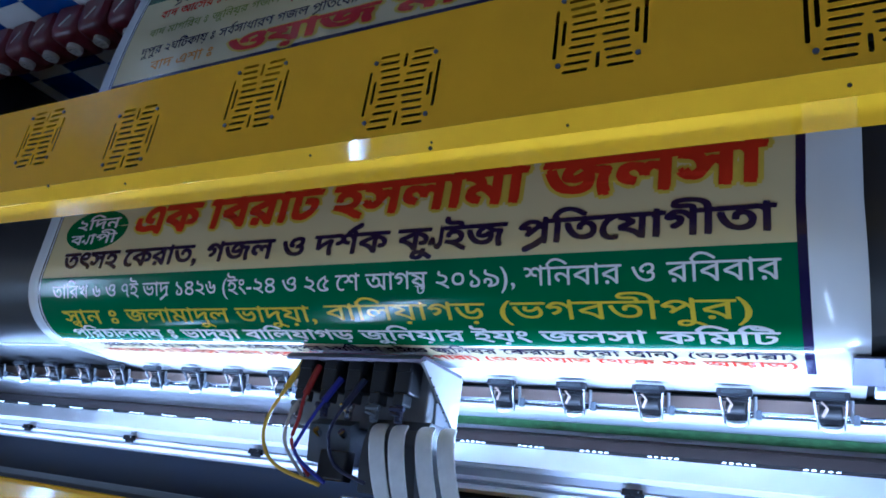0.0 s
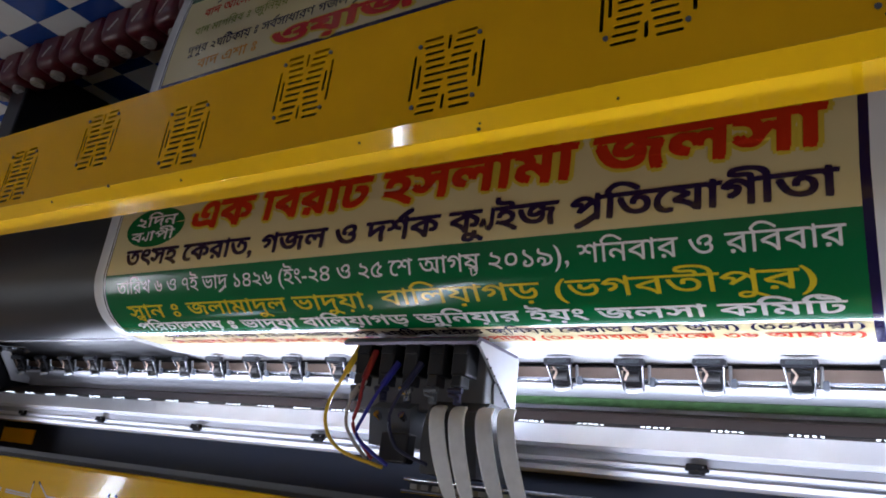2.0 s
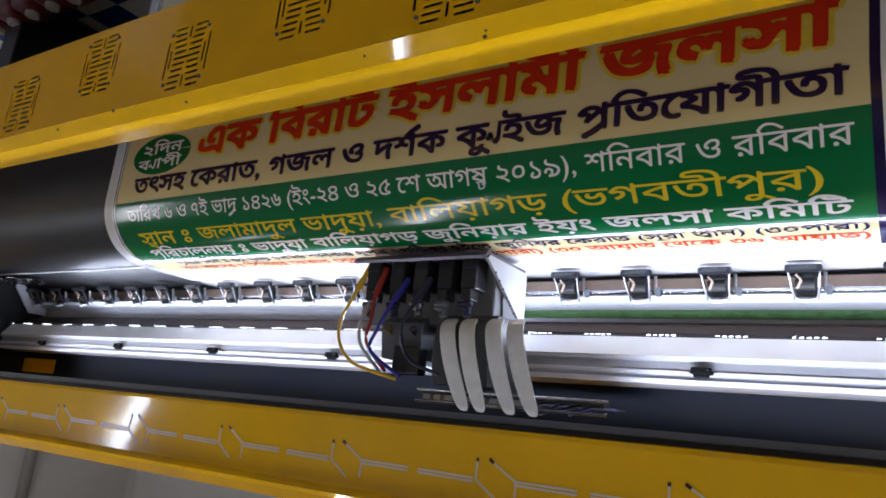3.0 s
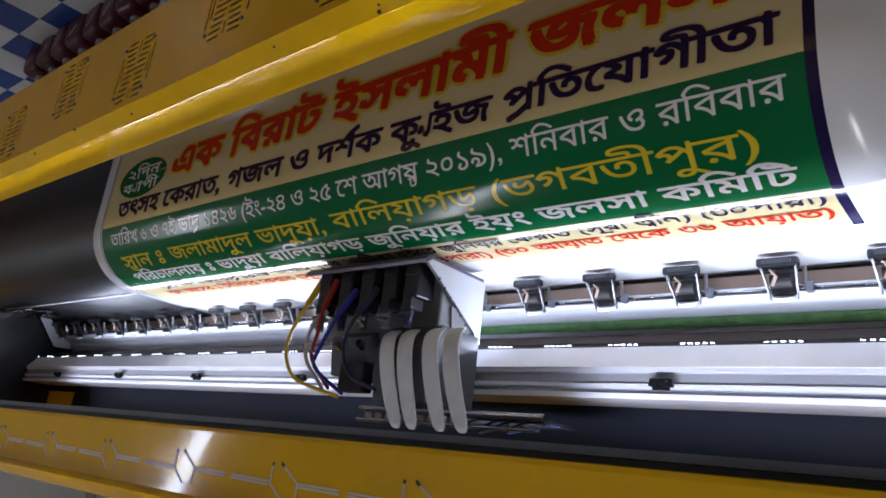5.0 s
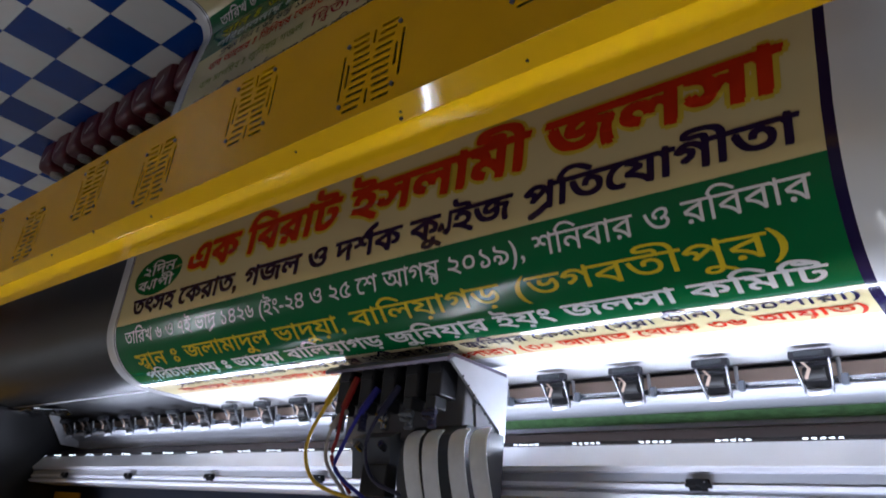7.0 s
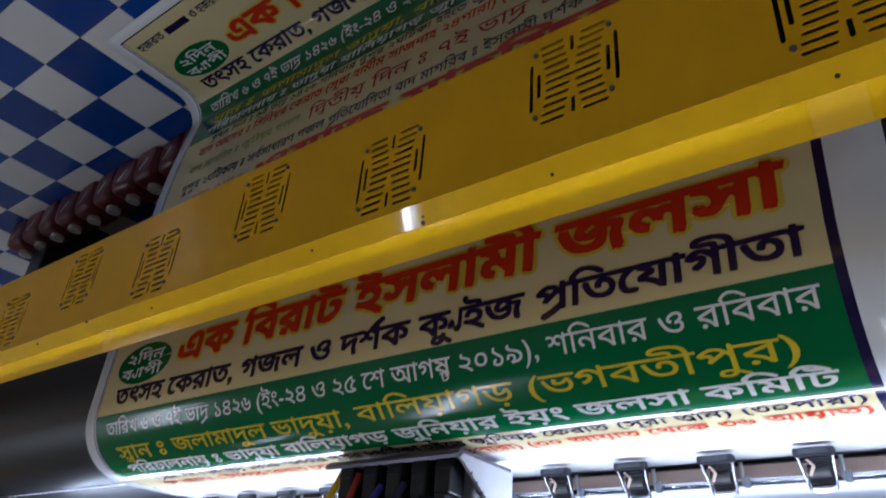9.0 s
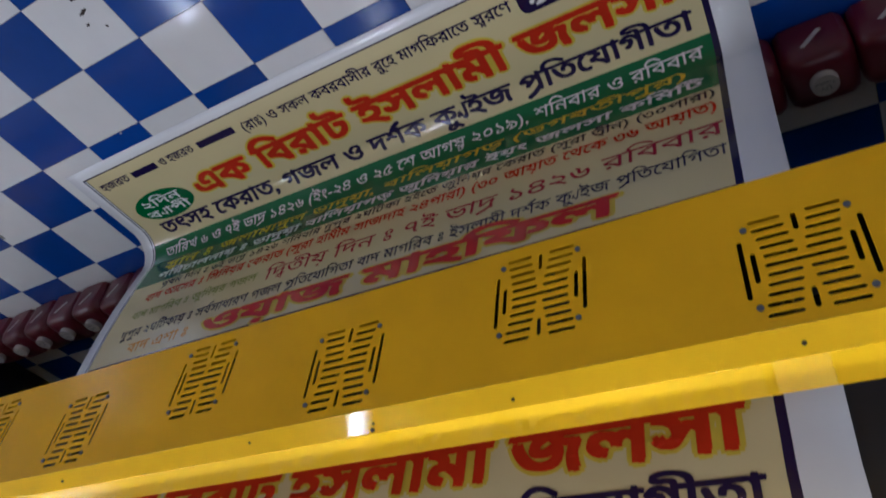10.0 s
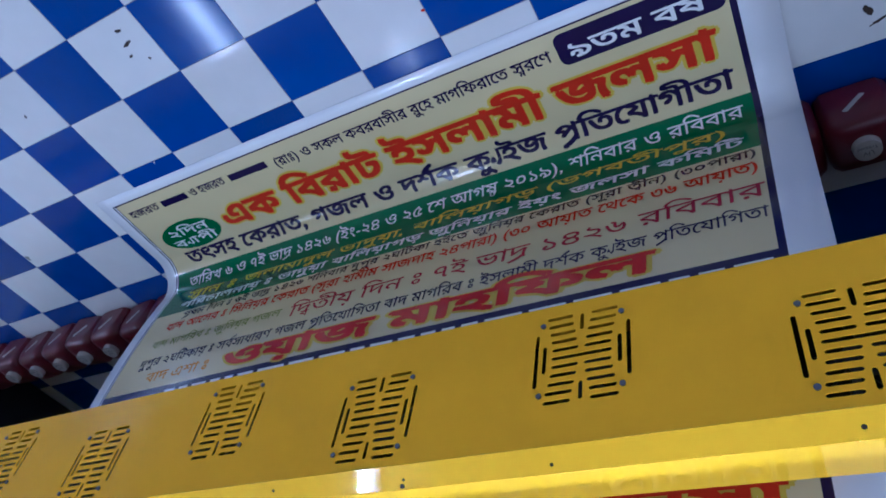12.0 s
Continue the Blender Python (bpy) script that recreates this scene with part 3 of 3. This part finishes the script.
        up = (p0[:, 1] <= y) & (p1[:, 1] > y)
        down = (p0[:, 1] > y) & (p1[:, 1] <= y)
        side = (p1[:, 0] - p0[:, 0]) * (y - p0[:, 1]) - (x - p0[:, 0]) * (p1[:, 1] - p0[:, 1])
        if (up & (side > 0)).sum() - (down & (side < 0)).sum():
            keep.append(tuple(f))
    return [(v.x, v.y) for v in cv], keep


def glyph(ch):
    """Outline and advance of one character of the built-in font, at size 1."""
    if ch not in GLYPHS:
        end = lambda body: max(v[0] for v in flat_mesh(body)[0])
        GLYPHS[ch] = (*(flat_mesh(ch) if ch != " " else ([], [])), end(ch + "ন") - end("ন"))
    return GLYPHS[ch]


# signs joined to the letter before them: ya below and after, ra below, reph above
SPECIAL = {"T": ("ট", 0.62, 0.5, -0.44, -0.20, 0.0), "H": ("থ", 0.62, 0.5, -0.44, -0.20, 0.0),
           "M": ("ম", 0.55, 0.5, -0.40, -0.20, 0.0), "B": ("ব", 0.55, 0.45, -0.36, -0.16, 0.0)}
STROKES = {"Y": ((0.02, 0.14), (0.09, 0.30), (0.13, 0.12), (0.21, 0.03), (0.28, 0.14), (0.29, 0.62)), "R": ((-0.56, -0.17), (-0.34, -0.05), (-0.16, 0.10)), "P": ((-0.34, 0.62), (-0.20, 0.76), (0.02, 0.90))}


def stroke(pts, w=0.045):
    """A thick broken line, as points and quads."""
    return [(x + w * s * 0.5, y - w * s) for x, y in pts for s in (-1, 1)], [(2 * i, 2 * i + 1, 2 * i + 3, 2 * i + 2) for i in range(len(pts) - 1)]



def lettering(name, body, x0, x1, d0, d1, s_zero, material, bold=0.0, lift=0.0010, label="", ref=None):
    """Text from x0 (left end) to x1, with its head line at d0 and its foot at d1 of the design, laid on the banner."""
    verts, faces, pen = [], [], 0.0
    ring = [(0, 0)] if bold <= 0.004 else [(bold * math.cos(a), bold * math.sin(a)) for a in (0.6, 2.2, 3.7, 5.3)]
    if bold > 0.05:
        ring = [(bold * math.cos(a * math.pi / 5), bold * math.sin(a * math.pi / 5)) for a in range(10)]
    level = 0
    for ch in body:
        kx, ky, dx, dy, more = 1.0, 1.0, 0.0, 0.0, None
        if ch in SPECIAL:
            ch, kx, ky, dx, dy, more = SPECIAL[ch]
        vs, fs, adv = (*stroke(STROKES[ch]), 0.36 if ch == "Y" else 0.0) if ch in STROKES else glyph(ch)
        for bx, by in ring:
            level = (level + 1) % 12
            n = len(verts)
            verts += [(pen + dx + v[0] * kx + bx, dy + v[1] * ky + by, level * 0.000025) for v in vs]
            faces += [tuple(n + i for i in f) for f in fs]
        pen += adv if more is None else more
    plain = ref or (min(v[0] for v in verts), max(v[0] for v in verts))
    kx, ky = (x0 - x1) / (plain[1] - plain[0]), (d1 - d0) / 0.622
    me = bpy.data.meshes.new("line")
    me.from_pydata([(x0 - (v[0] - plain[0]) * kx, s_zero - d1 + v[1] * ky, v[2]) for v in verts], [], faces)
    bm = bmesh.new()
    bm.from_mesh(me)
    bpy.data.meshes.remove(me)
    lo, hi = min(v.co.y for v in bm.verts), max(v.co.y for v in bm.verts)
    s = math.ceil(lo / 0.012) * 0.012
    while s < hi:
        if not 0.43 < s < 1.0:
            bmesh.ops.bisect_plane(bm, geom=bm.verts[:] + bm.edges[:] + bm.faces[:], plane_co=(0, s, 0), plane_no=(0, 1, 0))
        s += 0.012
    for v in bm.verts:
        v.co = on_banner(v.co.x, v.co.y, lift + v.co.z)
    part(name, bm, material, banner, label)["kind"] = "stuff"
    return plain


def word_bar(x0, x1, d0, d1, s_zero, material, lift=0.0010):
    bm = bmesh.new()
    n = max(1, int(abs(d1 - d0) / 0.008))
    vs = [[bm.verts.new(on_banner(x, s_zero - d0 - (d1 - d0) * i / n, lift)) for x in (x0, x1)] for i in range(n + 1)]
    for a, b in zip(vs, vs[1:]):
        bm.faces.new((a[0], a[1], b[1], b[0]))
    part("word_bar", bm, material, banner)


def disc(x, d, rx, rd, s_zero, material, lift=0.0007):
    bm = bmesh.new()
    vs = [bm.verts.new((x + rx * math.cos(2 * math.pi * i / 48), s_zero - d + rd * math.sin(2 * math.pi * i / 48), 0)) for i in range(48)]
    bm.faces.new(vs)
    for k in range(-12, 13):
        bmesh.ops.bisect_plane(bm, geom=bm.verts[:] + bm.edges[:] + bm.faces[:], plane_co=(0, s_zero - d + k * 0.006, 0), plane_no=(0, 1, 0))
    for v in bm.verts:
        v.co = on_banner(v.co.x, v.co.y, lift)
    part("round_badge", bm, material, banner, "dark green round badge")


def rounded_badge(x0, x1, d0, d1, s_zero, material, r=0.016, lift=0.0006):
    bm = bmesh.new()
    pts = []
    for cx, cd, a0 in ((x0 - r, d0 + r, 0), (x1 + r, d0 + r, 90), (x1 + r, d1 - r, 180), (x0 - r, d1 - r, 270)):
        pts += [(cx + r * math.cos(radians(a0 + k * 18)), s_zero - cd + r * math.sin(radians(a0 + k * 18)), 0) for k in range(6)]
    bm.faces.new([bm.verts.new(p) for p in pts])
    for v in bm.verts:
        v.co = on_banner(v.co.x, v.co.y, lift)
    part("corner_badge", bm, material, banner, "dark navy rounded badge")


def design(s0, whole):
    disc(0.578, -0.100, 0.093, 0.044, s0, P_GREEN)
    lettering("badge_text", "২িদন", 0.640, 0.512, -0.124, -0.102, s0, P_WHITE, 0.015, 0.0013)
    lettering("badge_text", "বYাপী", 0.650, 0.508, -0.090, -0.070, s0, P_WHITE, 0.015, 0.0013)
    ref = lettering("red_title", "এক িবরাট ইসলামী জলসা", 0.462, -0.664, -0.136, -0.083, s0, P_RED, 0.044, 0.0016, "large red title lettering")
    lettering("title_halo", "এক িবরাট ইসলামী জলসা", 0.462, -0.664, -0.136, -0.083, s0, P_GLOW, 0.095, 0.0006, "yellow halo round the title", ref)
    lettering("navy_line", "তৎসহ েকরাত, গজল ও দশPক কুYইজ পRিতেযাগীতা", 0.650, -0.674, -0.050, -0.0165, s0, P_NAVY, 0.034, 0.0010, "dark navy lettering")
    lettering("date_line", "তািরখ ৬ ও ৭ই ভাদR ১৪২৬ (ইং-২৪ ও ২৫ েশ আগষT ২০১৯), শিনবার ও রিববার", 0.662, -0.676, 0.018, 0.042, s0, P_WHITE, 0.006)
    lettering("place_line", "সHান ঃ", 0.642, 0.480, 0.068, 0.096, s0, P_YELLOW, 0.01)
    lettering("place_line", "জলামাদুল ভাদুয়া,", 0.455, 0.004, 0.067, 0.093, s0, P_YELLOW, 0.01)
    lettering("place_line", "বািলয়াগড় (ভগবতীপুর)", -0.016, -0.642, 0.065, 0.090, s0, P_YELLOW, 0.008)
    lettering("committee_line", "পিরচালনায় ঃ ভাদুয়া বািলয়াগড় জুিনয়ার ইয়ং জলসা কিমিট", 0.640, -0.670, 0.1105, 0.132, s0, P_WHITE, 0.02)
    lettering("small_line", "পRথম িদন ঃ ৬ই ভাদR ১৪২৬ শিনবার দুপুর ২ঘিটকা হইেত জুিনয়র েকরাত (সূরা তBীন) (৩০পারা)", 0.600, -0.684, 0.154, 0.173, s0, P_NAVY, 0.012)
    lettering("small_red_line", "বাদ আেসর ঃ িসিনয়র েকরাত (সূরা হামীম সাজদাহ ২৪পারা) (৩০ আয়াত েথেক ৩৬ আয়াত)", 0.630, -0.684, 0.190, 0.213, s0, P_RED, 0.02)
    if not whole:
        return
    for a, b in ((0.578, 0.497), (0.363, 0.255)):
        word_bar(a, b, -0.212, -0.194, s0, P_NAVY)
    for word, a, b in (("হজরত", 0.688, 0.590), ("ও", 0.486, 0.466), ("হজরত", 0.458, 0.378)):
        lettering("top_line", word, a, b, -0.213, -0.194, s0, P_NAVY, 0.02)
    lettering("top_line", "(রাঃ) ও সকল কবরবাসীর রুেহ মাগিফরােত সMরেণ", 0.234, -0.400, -0.208, -0.187, s0, P_NAVY, 0.02)
    rounded_badge(-0.412, -0.690, -0.232, -0.168, s0, P_NAVY)
    lettering("anniversary_text", "৯তম বষP", -0.432, -0.664, -0.206, -0.178, s0, P_WHITE, 0.02)
    lettering("green_line", "বাদ মাগিরব ঃ জুিনয়র গজল", 0.640, 0.250, 0.246, 0.266, s0, P_OLIVE, 0.01)
    lettering("second_day_line", "িদBতীয় িদন ঃ ৭ই ভাদR ১৪২৬ রিববার", 0.225, -0.690, 0.246, 0.276, s0, P_MAROON, 0.006)
    lettering("contest_line", "দুপুর ২ঘিটকায় ঃ সবPসাধারণ গজল পRিতেযািগতা বাদ মাগিরব ঃ ইসলামী দশPক কুYইজ পRিতেযািগতা", 0.640, -0.690, 0.302, 0.324, s0, P_NAVY, 0.008)
    lettering("night_line", "বাদ এশা ঃ", 0.590, 0.400, 0.348, 0.372, s0, P_ORANGE, 0.012)
    ref = lettering("red_sermon_title", "ওয়াজ মাহিফল", 0.358, -0.528, 0.340, 0.380, s0, P_RED, 0.044, 0.0016, "large red title lettering")
    lettering("sermon_halo", "ওয়াজ মাহিফল", 0.358, -0.528, 0.340, 0.380, s0, P_GLOW, 0.095, 0.0006, "yellow halo round the title", ref)
    random.seed(4)
    x = 0.50
    while x > -0.68:
        w = random.uniform(0.02, 0.07)
        word_bar(x, max(x - w, -0.69), 0.406, 0.418, s0, P_WHITE)
        x -= w + 0.012


design(S_UP, False)
design(S_DOWN, True)

# ---- the print carriage ----
CX = -0.171
carr = empty("print_carriage", "grey print head carriage with white ribbon cables on the rail", "carriage", (CX, 0, 0))
bm = prism(bmesh.new(), [(0.296, 1.010), (0.306, 1.001), (0.438, 1.001), (0.438, 1.006), (0.308, 1.0065), (0.300, 1.014)], -0.004, 0.256)
part("base_plate", bm, PLATE, carr, "dark violet base plate")
bm = prism(bmesh.new(), [(0.302, 1.013), (0.310, 1.007), (0.440, 1.007), (0.440, 1.103), (0.430, 1.103), (0.424, 1.090)], -0.006, -0.001)
part("side_plate", bm, SIDEGREY, carr, "pale painted three-cornered side plate")
bm = prism(bmesh.new(), [(0.372, 1.062), (0.380, 1.055), (0.442, 1.104), (0.442, 1.205), (0.395, 1.205)], 0.000, 0.004)
part("side_web", bm, HEADGREY, carr, "dark grey lower side web")
bm = bmesh.new()
for k in range(7):
    y, z = 0.330 + 0.014 * k, 1.030 + 0.0105 * k
    rod(bm, (-0.0075, y, z), (-0.006, y, z), 0.0018, 8)
part("side_rivets", bm, BLACK, carr)
for i, u in enumerate((0.222, 0.172, 0.124, 0.076, 0.032)):
    bm = bmesh.new()
    box(bm, u - 0.014, u + 0.014, 0.312, 0.350, 1.008, 1.060, 0.003)
    box(bm, u - 0.009, u + 0.009, 0.308, 0.335, 1.060, 1.078, 0.002)
    box(bm, u - 0.012, u + 0.012, 0.310, 0.318, 1.020, 1.026)
    h = part("print_head", bm, BLACK, carr, "black print head")
    bm = bmesh.new()
    rod(bm, (u, 0.315, 1.076), (u - 0.004, 0.312, 1.104), 0.0065, 10)
    rod(bm, (u - 0.012, 0.310, 1.084), (u + 0.012, 0.310, 1.084), 0.0045, 8)
    rod(bm, (u - 0.010, 0.309, 1.096), (u + 0.010, 0.309, 1.090), 0.003, 8)
    part("ink_damper", bm, (GREYSTRIP, T_DARK, CHROME)[i % 3], h, smooth=True)
bm = box(bmesh.new(), 0.004, 0.250, 0.352, 0.436, 1.010, 1.112, 0.004)
part("head_housing", bm, HEADGREY, carr, "dark grey head housing")
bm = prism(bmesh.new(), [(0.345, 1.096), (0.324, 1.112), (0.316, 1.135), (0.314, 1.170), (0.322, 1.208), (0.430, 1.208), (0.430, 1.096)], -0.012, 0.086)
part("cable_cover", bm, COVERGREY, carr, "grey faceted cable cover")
bm = prism(bmesh.new(), [(0.330, 1.112), (0.352, 1.100), (0.420, 1.100), (0.420, 1.170), (0.340, 1.170)], 0.124, 0.205)
part("valve_block", bm, GREYSTRIP, carr, "grey valve block")
part("black_latch", box(bmesh.new(), 0.118, 0.172, 0.326, 0.350, 1.150, 1.196, 0.003), BLACK, carr)
for u in (0.135, 0.185):
    part("fitting", rod(bmesh.new(), (u, 0.322, 1.122), (u, 0.334, 1.128), 0.006, 10), CHROME, carr, smooth=True)


def ribbon(u, lean):
    bm = bmesh.new()
    line = [(0.334, 1.104), (0.316, 1.114), (0.306, 1.135), (0.301, 1.170), (0.300, 1.210), (0.296, 1.247)]
    rows = []
    for i, (y, z) in enumerate(line):
        w0 = (0.0130, 0.0135, 0.0140, 0.0140, 0.0135, 0.0105)[i]
        rows.append([bm.verts.new((u - lean * (i / 5) ** 2 + w, y, z)) for w in (-w0, 0.0, w0)])
    for p, q in zip(rows, rows[1:]):
        for k in range(2):
            bm.faces.new((p[k], p[k + 1], q[k + 1], q[k]))
    ob = part("ribbon_cable", bm, RIBBON, carr, "white flat ribbon cable", True)
    m = ob.modifiers.new("round", "SUBSURF")
    m.levels = m.render_levels = 2
    ob.modifiers.new("thickness", "SOLIDIFY").thickness = 0.0012


for u, lean in ((0.066, 0.058), (0.030, 0.050), (-0.016, 0.052), (-0.052, 0.052)):
    ribbon(u, lean)
pcb = part("circuit_board", box(bmesh.new(), -0.190, 0.110, 0.330, 0.430, 1.221, 1.224), BOARD, carr, "dark circuit board on top")
for i in range(9):
    u = 0.100 - i * 0.020
    part("board_connector", box(bmesh.new(), u - 0.007, u + 0.007, 0.331, 0.344, 1.2242, 1.232, 0.001), CAP, pcb)
for y0, z in ((0.326, 1.218), (0.322, 1.236)):
    part("board_rail", rod(bmesh.new(), (0.115, y0, z), (-0.200, y0, z), 0.0022, 8), CHROME, pcb)
for u, h in ((-0.03, 0.012), (-0.06, 0.016), (-0.085, 0.010), (-0.105, 0.014)):
    part("wire_loom", sweep(bmesh.new(), [(u - 0.04, 0.40, 1.2255), (u - 0.028, 0.355, 1.224 + h), (u - 0.044, 0.334, 1.226 + h * 0.6), (u - 0.07, 0.338, 1.2245), (u - 0.09, 0.37, 1.2255)], 0.0017), (T_DARK, BLACK, T_DARK)[int(h * 1000) % 3], pcb)
for name, m, pts in (("yellow_ink_tube", T_YEL, [(0.238, 0.322, 1.012), (0.247, 0.304, 1.060), (0.262, 0.292, 1.110), (0.258, 0.288, 1.150), (0.222, 0.288, 1.186), (0.150, 0.312, 1.206)]),
                     ("red_ink_tube", T_RED, [(0.200, 0.318, 1.020), (0.205, 0.303, 1.070), (0.206, 0.300, 1.112), (0.208, 0.298, 1.150), (0.170, 0.308, 1.195)]),
                     ("violet_ink_tube", T_BLU, [(0.150, 0.318, 1.040), (0.165, 0.302, 1.080), (0.190, 0.298, 1.130), (0.195, 0.296, 1.165), (0.140, 0.310, 1.202)]),
                     ("clear_ink_tube", CAP, [(0.215, 0.318, 1.070), (0.225, 0.302, 1.100), (0.222, 0.298, 1.150), (0.180, 0.306, 1.196)]),
                     ("dark_ink_tube", T_DARK, [(0.105, 0.318, 1.040), (0.122, 0.300, 1.085), (0.140, 0.298, 1.130), (0.120, 0.300, 1.175), (0.060, 0.298, 1.196)])):
    tube = part(name, sweep(bmesh.new(), pts, 0.0030), m, carr, smooth=True)
    part("tube_sleeve", sweep(bmesh.new(), pts[:2], 0.0056), m, tube, smooth=True)

# ---- guard plate beside the vinyl ----
guard = empty("media_guard", "steel media edge guard plate beside the vinyl", "guard", (-0.744, 0.38, 0.9895))
bm = box(bmesh.new(), -0.32, 0.0, -0.072, 0.066, 0.0, 0.003, 0.001)
part("guard_plate", bm, mat("violet_grey_steel", (0.22, 0.21, 0.27), 0.35, metal=0.6, var=0.15, scale=12), guard, "violet-grey steel plate")
part("guard_lip", box(bmesh.new(), -0.32, -0.030, -0.088, -0.058, 0.003, 0.011, 0.002), CHROME, guard, "bright folded lip")
part("guard_block", box(bmesh.new(), -0.32, -0.026, 0.070, 0.110, 0.0, 0.010, 0.002), ALU, guard, "white guide block")

# ---- crumpled foil tape at the platen's far end ----
random.seed(9)
bm = bmesh.new()
g = [[bm.verts.new((1.30 + 0.24 * i / 9, 0.335 + 0.085 * j / 4 + random.uniform(-0.006, 0.006), 0.9885 + random.uniform(0.0, 0.014) + (0.006 if j == 0 else 0))) for j in range(5)] for i in range(10)]
for i in range(9):
    for j in range(4):
        bm.faces.new((g[i][j], g[i + 1][j], g[i + 1][j + 1], g[i][j + 1]))
foil = part("foil_tape", bm, CHROME)
tagged(foil, "crumpled silver foil tape lying on the platen", "tape")
foil.modifiers.new("thickness", "SOLIDIFY").thickness = 0.0008

# ---- ink cans on the floor under the printer ----


def ink_can():
    u = empty("ink_can", "squat maroon plastic ink can with white cap on tiles", "can", (0, 0, 0), "ink cans under the printer")
    bm = bmesh.new()
    prof = [(0.050, 0.0), (0.0565, 0.006), (0.0578, 0.03), (0.0578, 0.075), (0.054, 0.094), (0.044, 0.103), (0.024, 0.106)]
    rings = []
    for r, z in prof:
        ring = []
        for i in range(28):
            a = 2 * math.pi * i / 28
            c, s = math.cos(a), math.sin(a)
            k = (abs(c) ** 7.0 + abs(s) ** 7.0) ** (-1 / 7.0)
            ring.append(bm.verts.new((r * k * c, r * k * s, z)))
        rings.append(ring)
    for p, q in zip(rings, rings[1:]):
        for i in range(28):
            bm.faces.new((p[i], p[(i + 1) % 28], q[(i + 1) % 28], q[i]))
    bm.faces.new(rings[0][::-1])
    bm.faces.new(rings[-1])
    part("body", bm, MAROON, u, smooth=True)
    bm = bmesh.new()
    rod(bm, (0, 0, 0.106), (0, 0, 0.119), 0.0225, 22, 0.0215)
    cap = part("cap", bm, CAP, u, "off-white screw cap", True)
    for word, y, size in (("UV", 0.001, 0.013), ("Treated", -0.009, 0.0095)):
        vs, fs = flat_mesh(word)
        mid = max(v[0] for v in vs) / 2
        bm = bmesh.new()
        pts = [bm.verts.new(((v[0] - mid) * size, y + v[1] * size, 0.1194)) for v in vs]
        for f in fs:
            bm.faces.new([pts[i] for i in f])
        part("cap_text", bm, GREYSTRIP, cap)
    bm = bmesh.new()
    vs = [bm.verts.new(c) for c in ((0.020, -0.0586, 0.072), (0.013, -0.0586, 0.076), (-0.020, -0.0586, 0.042), (-0.013, -0.0586, 0.038))]
    bm.faces.new(vs)
    ext = bmesh.ops.extrude_face_region(bm, geom=list(bm.faces))
    bmesh.ops.translate(bm, vec=(0, 0.001, 0), verts=[g for g in ext["geom"] if isinstance(g, bmesh.types.BMVert)])
    part("label_strip", bm, CAP, u, "small white label")
    return u


can = ink_can()
places = [0.925 + 0.1165 * k for k in range(-2, 9)] + [-0.751 - 0.1165 * k for k in range(5)]
for i, x in enumerate(places):
    random.seed(i)
    m = pose(x, 0.343 + random.uniform(-0.004, 0.004), 0.0, 0, 0, random.uniform(-5, 5))
    if i == 0:
        can.matrix_basis = m
    else:
        copy_thing(can, m)

# ---- stains on the floor ----
for x, y, r, a, m in ((0.315, -0.352, 0.010, 0.35, BROWN), (0.318, -0.324, 0.013, 0.3, BROWN), (0.333, -0.300, 0.006, 0.5, BROWN), (0.298, -0.281, 0.004, 0.7, BROWN), (-0.258, -0.139, 0.004, 0.8, P_RED),
                      (-0.370, -0.027, 0.010, 0.25, P_NAVY), (-0.916, 0.160, 0.012, 0.5, BROWN), (-0.929, 0.184, 0.016, 0.2, BROWN), (0.498, -0.077, 0.004, 0.6, CAP), (1.122, 0.034, 0.012, 0.6, GROUT), (0.691, -0.293, 0.004, 0.7, BROWN)):
    random.seed(int(1000 * (x + 2)))
    bm = bmesh.new()
    turn = random.uniform(0, 3)
    ring = []
    for i in range(14):
        t = 2 * math.pi * i / 14
        k = random.uniform(0.6, 1.15)
        u, v = r * k * math.cos(t), r * a * k * math.sin(t)
        ring.append(bm.verts.new((x + u * math.cos(turn) - v * math.sin(turn), y + u * math.sin(turn) + v * math.cos(turn), 0.0006)))
    low = [bm.verts.new((v.co.x, v.co.y, 0.0)) for v in ring]
    bm.faces.new(ring)
    for i in range(14):
        bm.faces.new((ring[i], ring[(i + 1) % 14], low[(i + 1) % 14], low[i]))
    part("floor_stain", bm, m, floor)

# ---- floor tiles ----
gap = 0.0008


def tile_mesh(m):
    bm = box(bmesh.new(), gap, TSX - gap, gap, TSY - gap, -0.0025, 0.0)
    me = bpy.data.meshes.new("tile")
    bm.to_mesh(me)
    bm.free()
    me.materials.append(m)
    return me


tiles = {0: tile_mesh(TILE_B), 1: tile_mesh(TILE_W)}
rest = {0: bmesh.new(), 1: bmesh.new()}
for i in range(-18, 20):
    for j in range(-19, 18):
        x, y = TX + i * TSX, TY + j * TSY
        if not (RX0 < x < RX1 - TSX and RY0 < y < RY1 - TSY):
            continue
        k = (i + j) % 2
        if -1.1 < x < 2.0 and -0.62 < y < 1.2:
            o = new("tile", tiles[k])
            o.parent, o.location = floor, (x, y, 0)
        else:
            box(rest[k], x + gap, x + TSX - gap, y + gap, y + TSY - gap, -0.0025, 0.0)
for k, m in ((0, TILE_B), (1, TILE_W)):
    ob = part("far_tiles", rest[k], m, floor)
    ob["kind"] = "stuff"
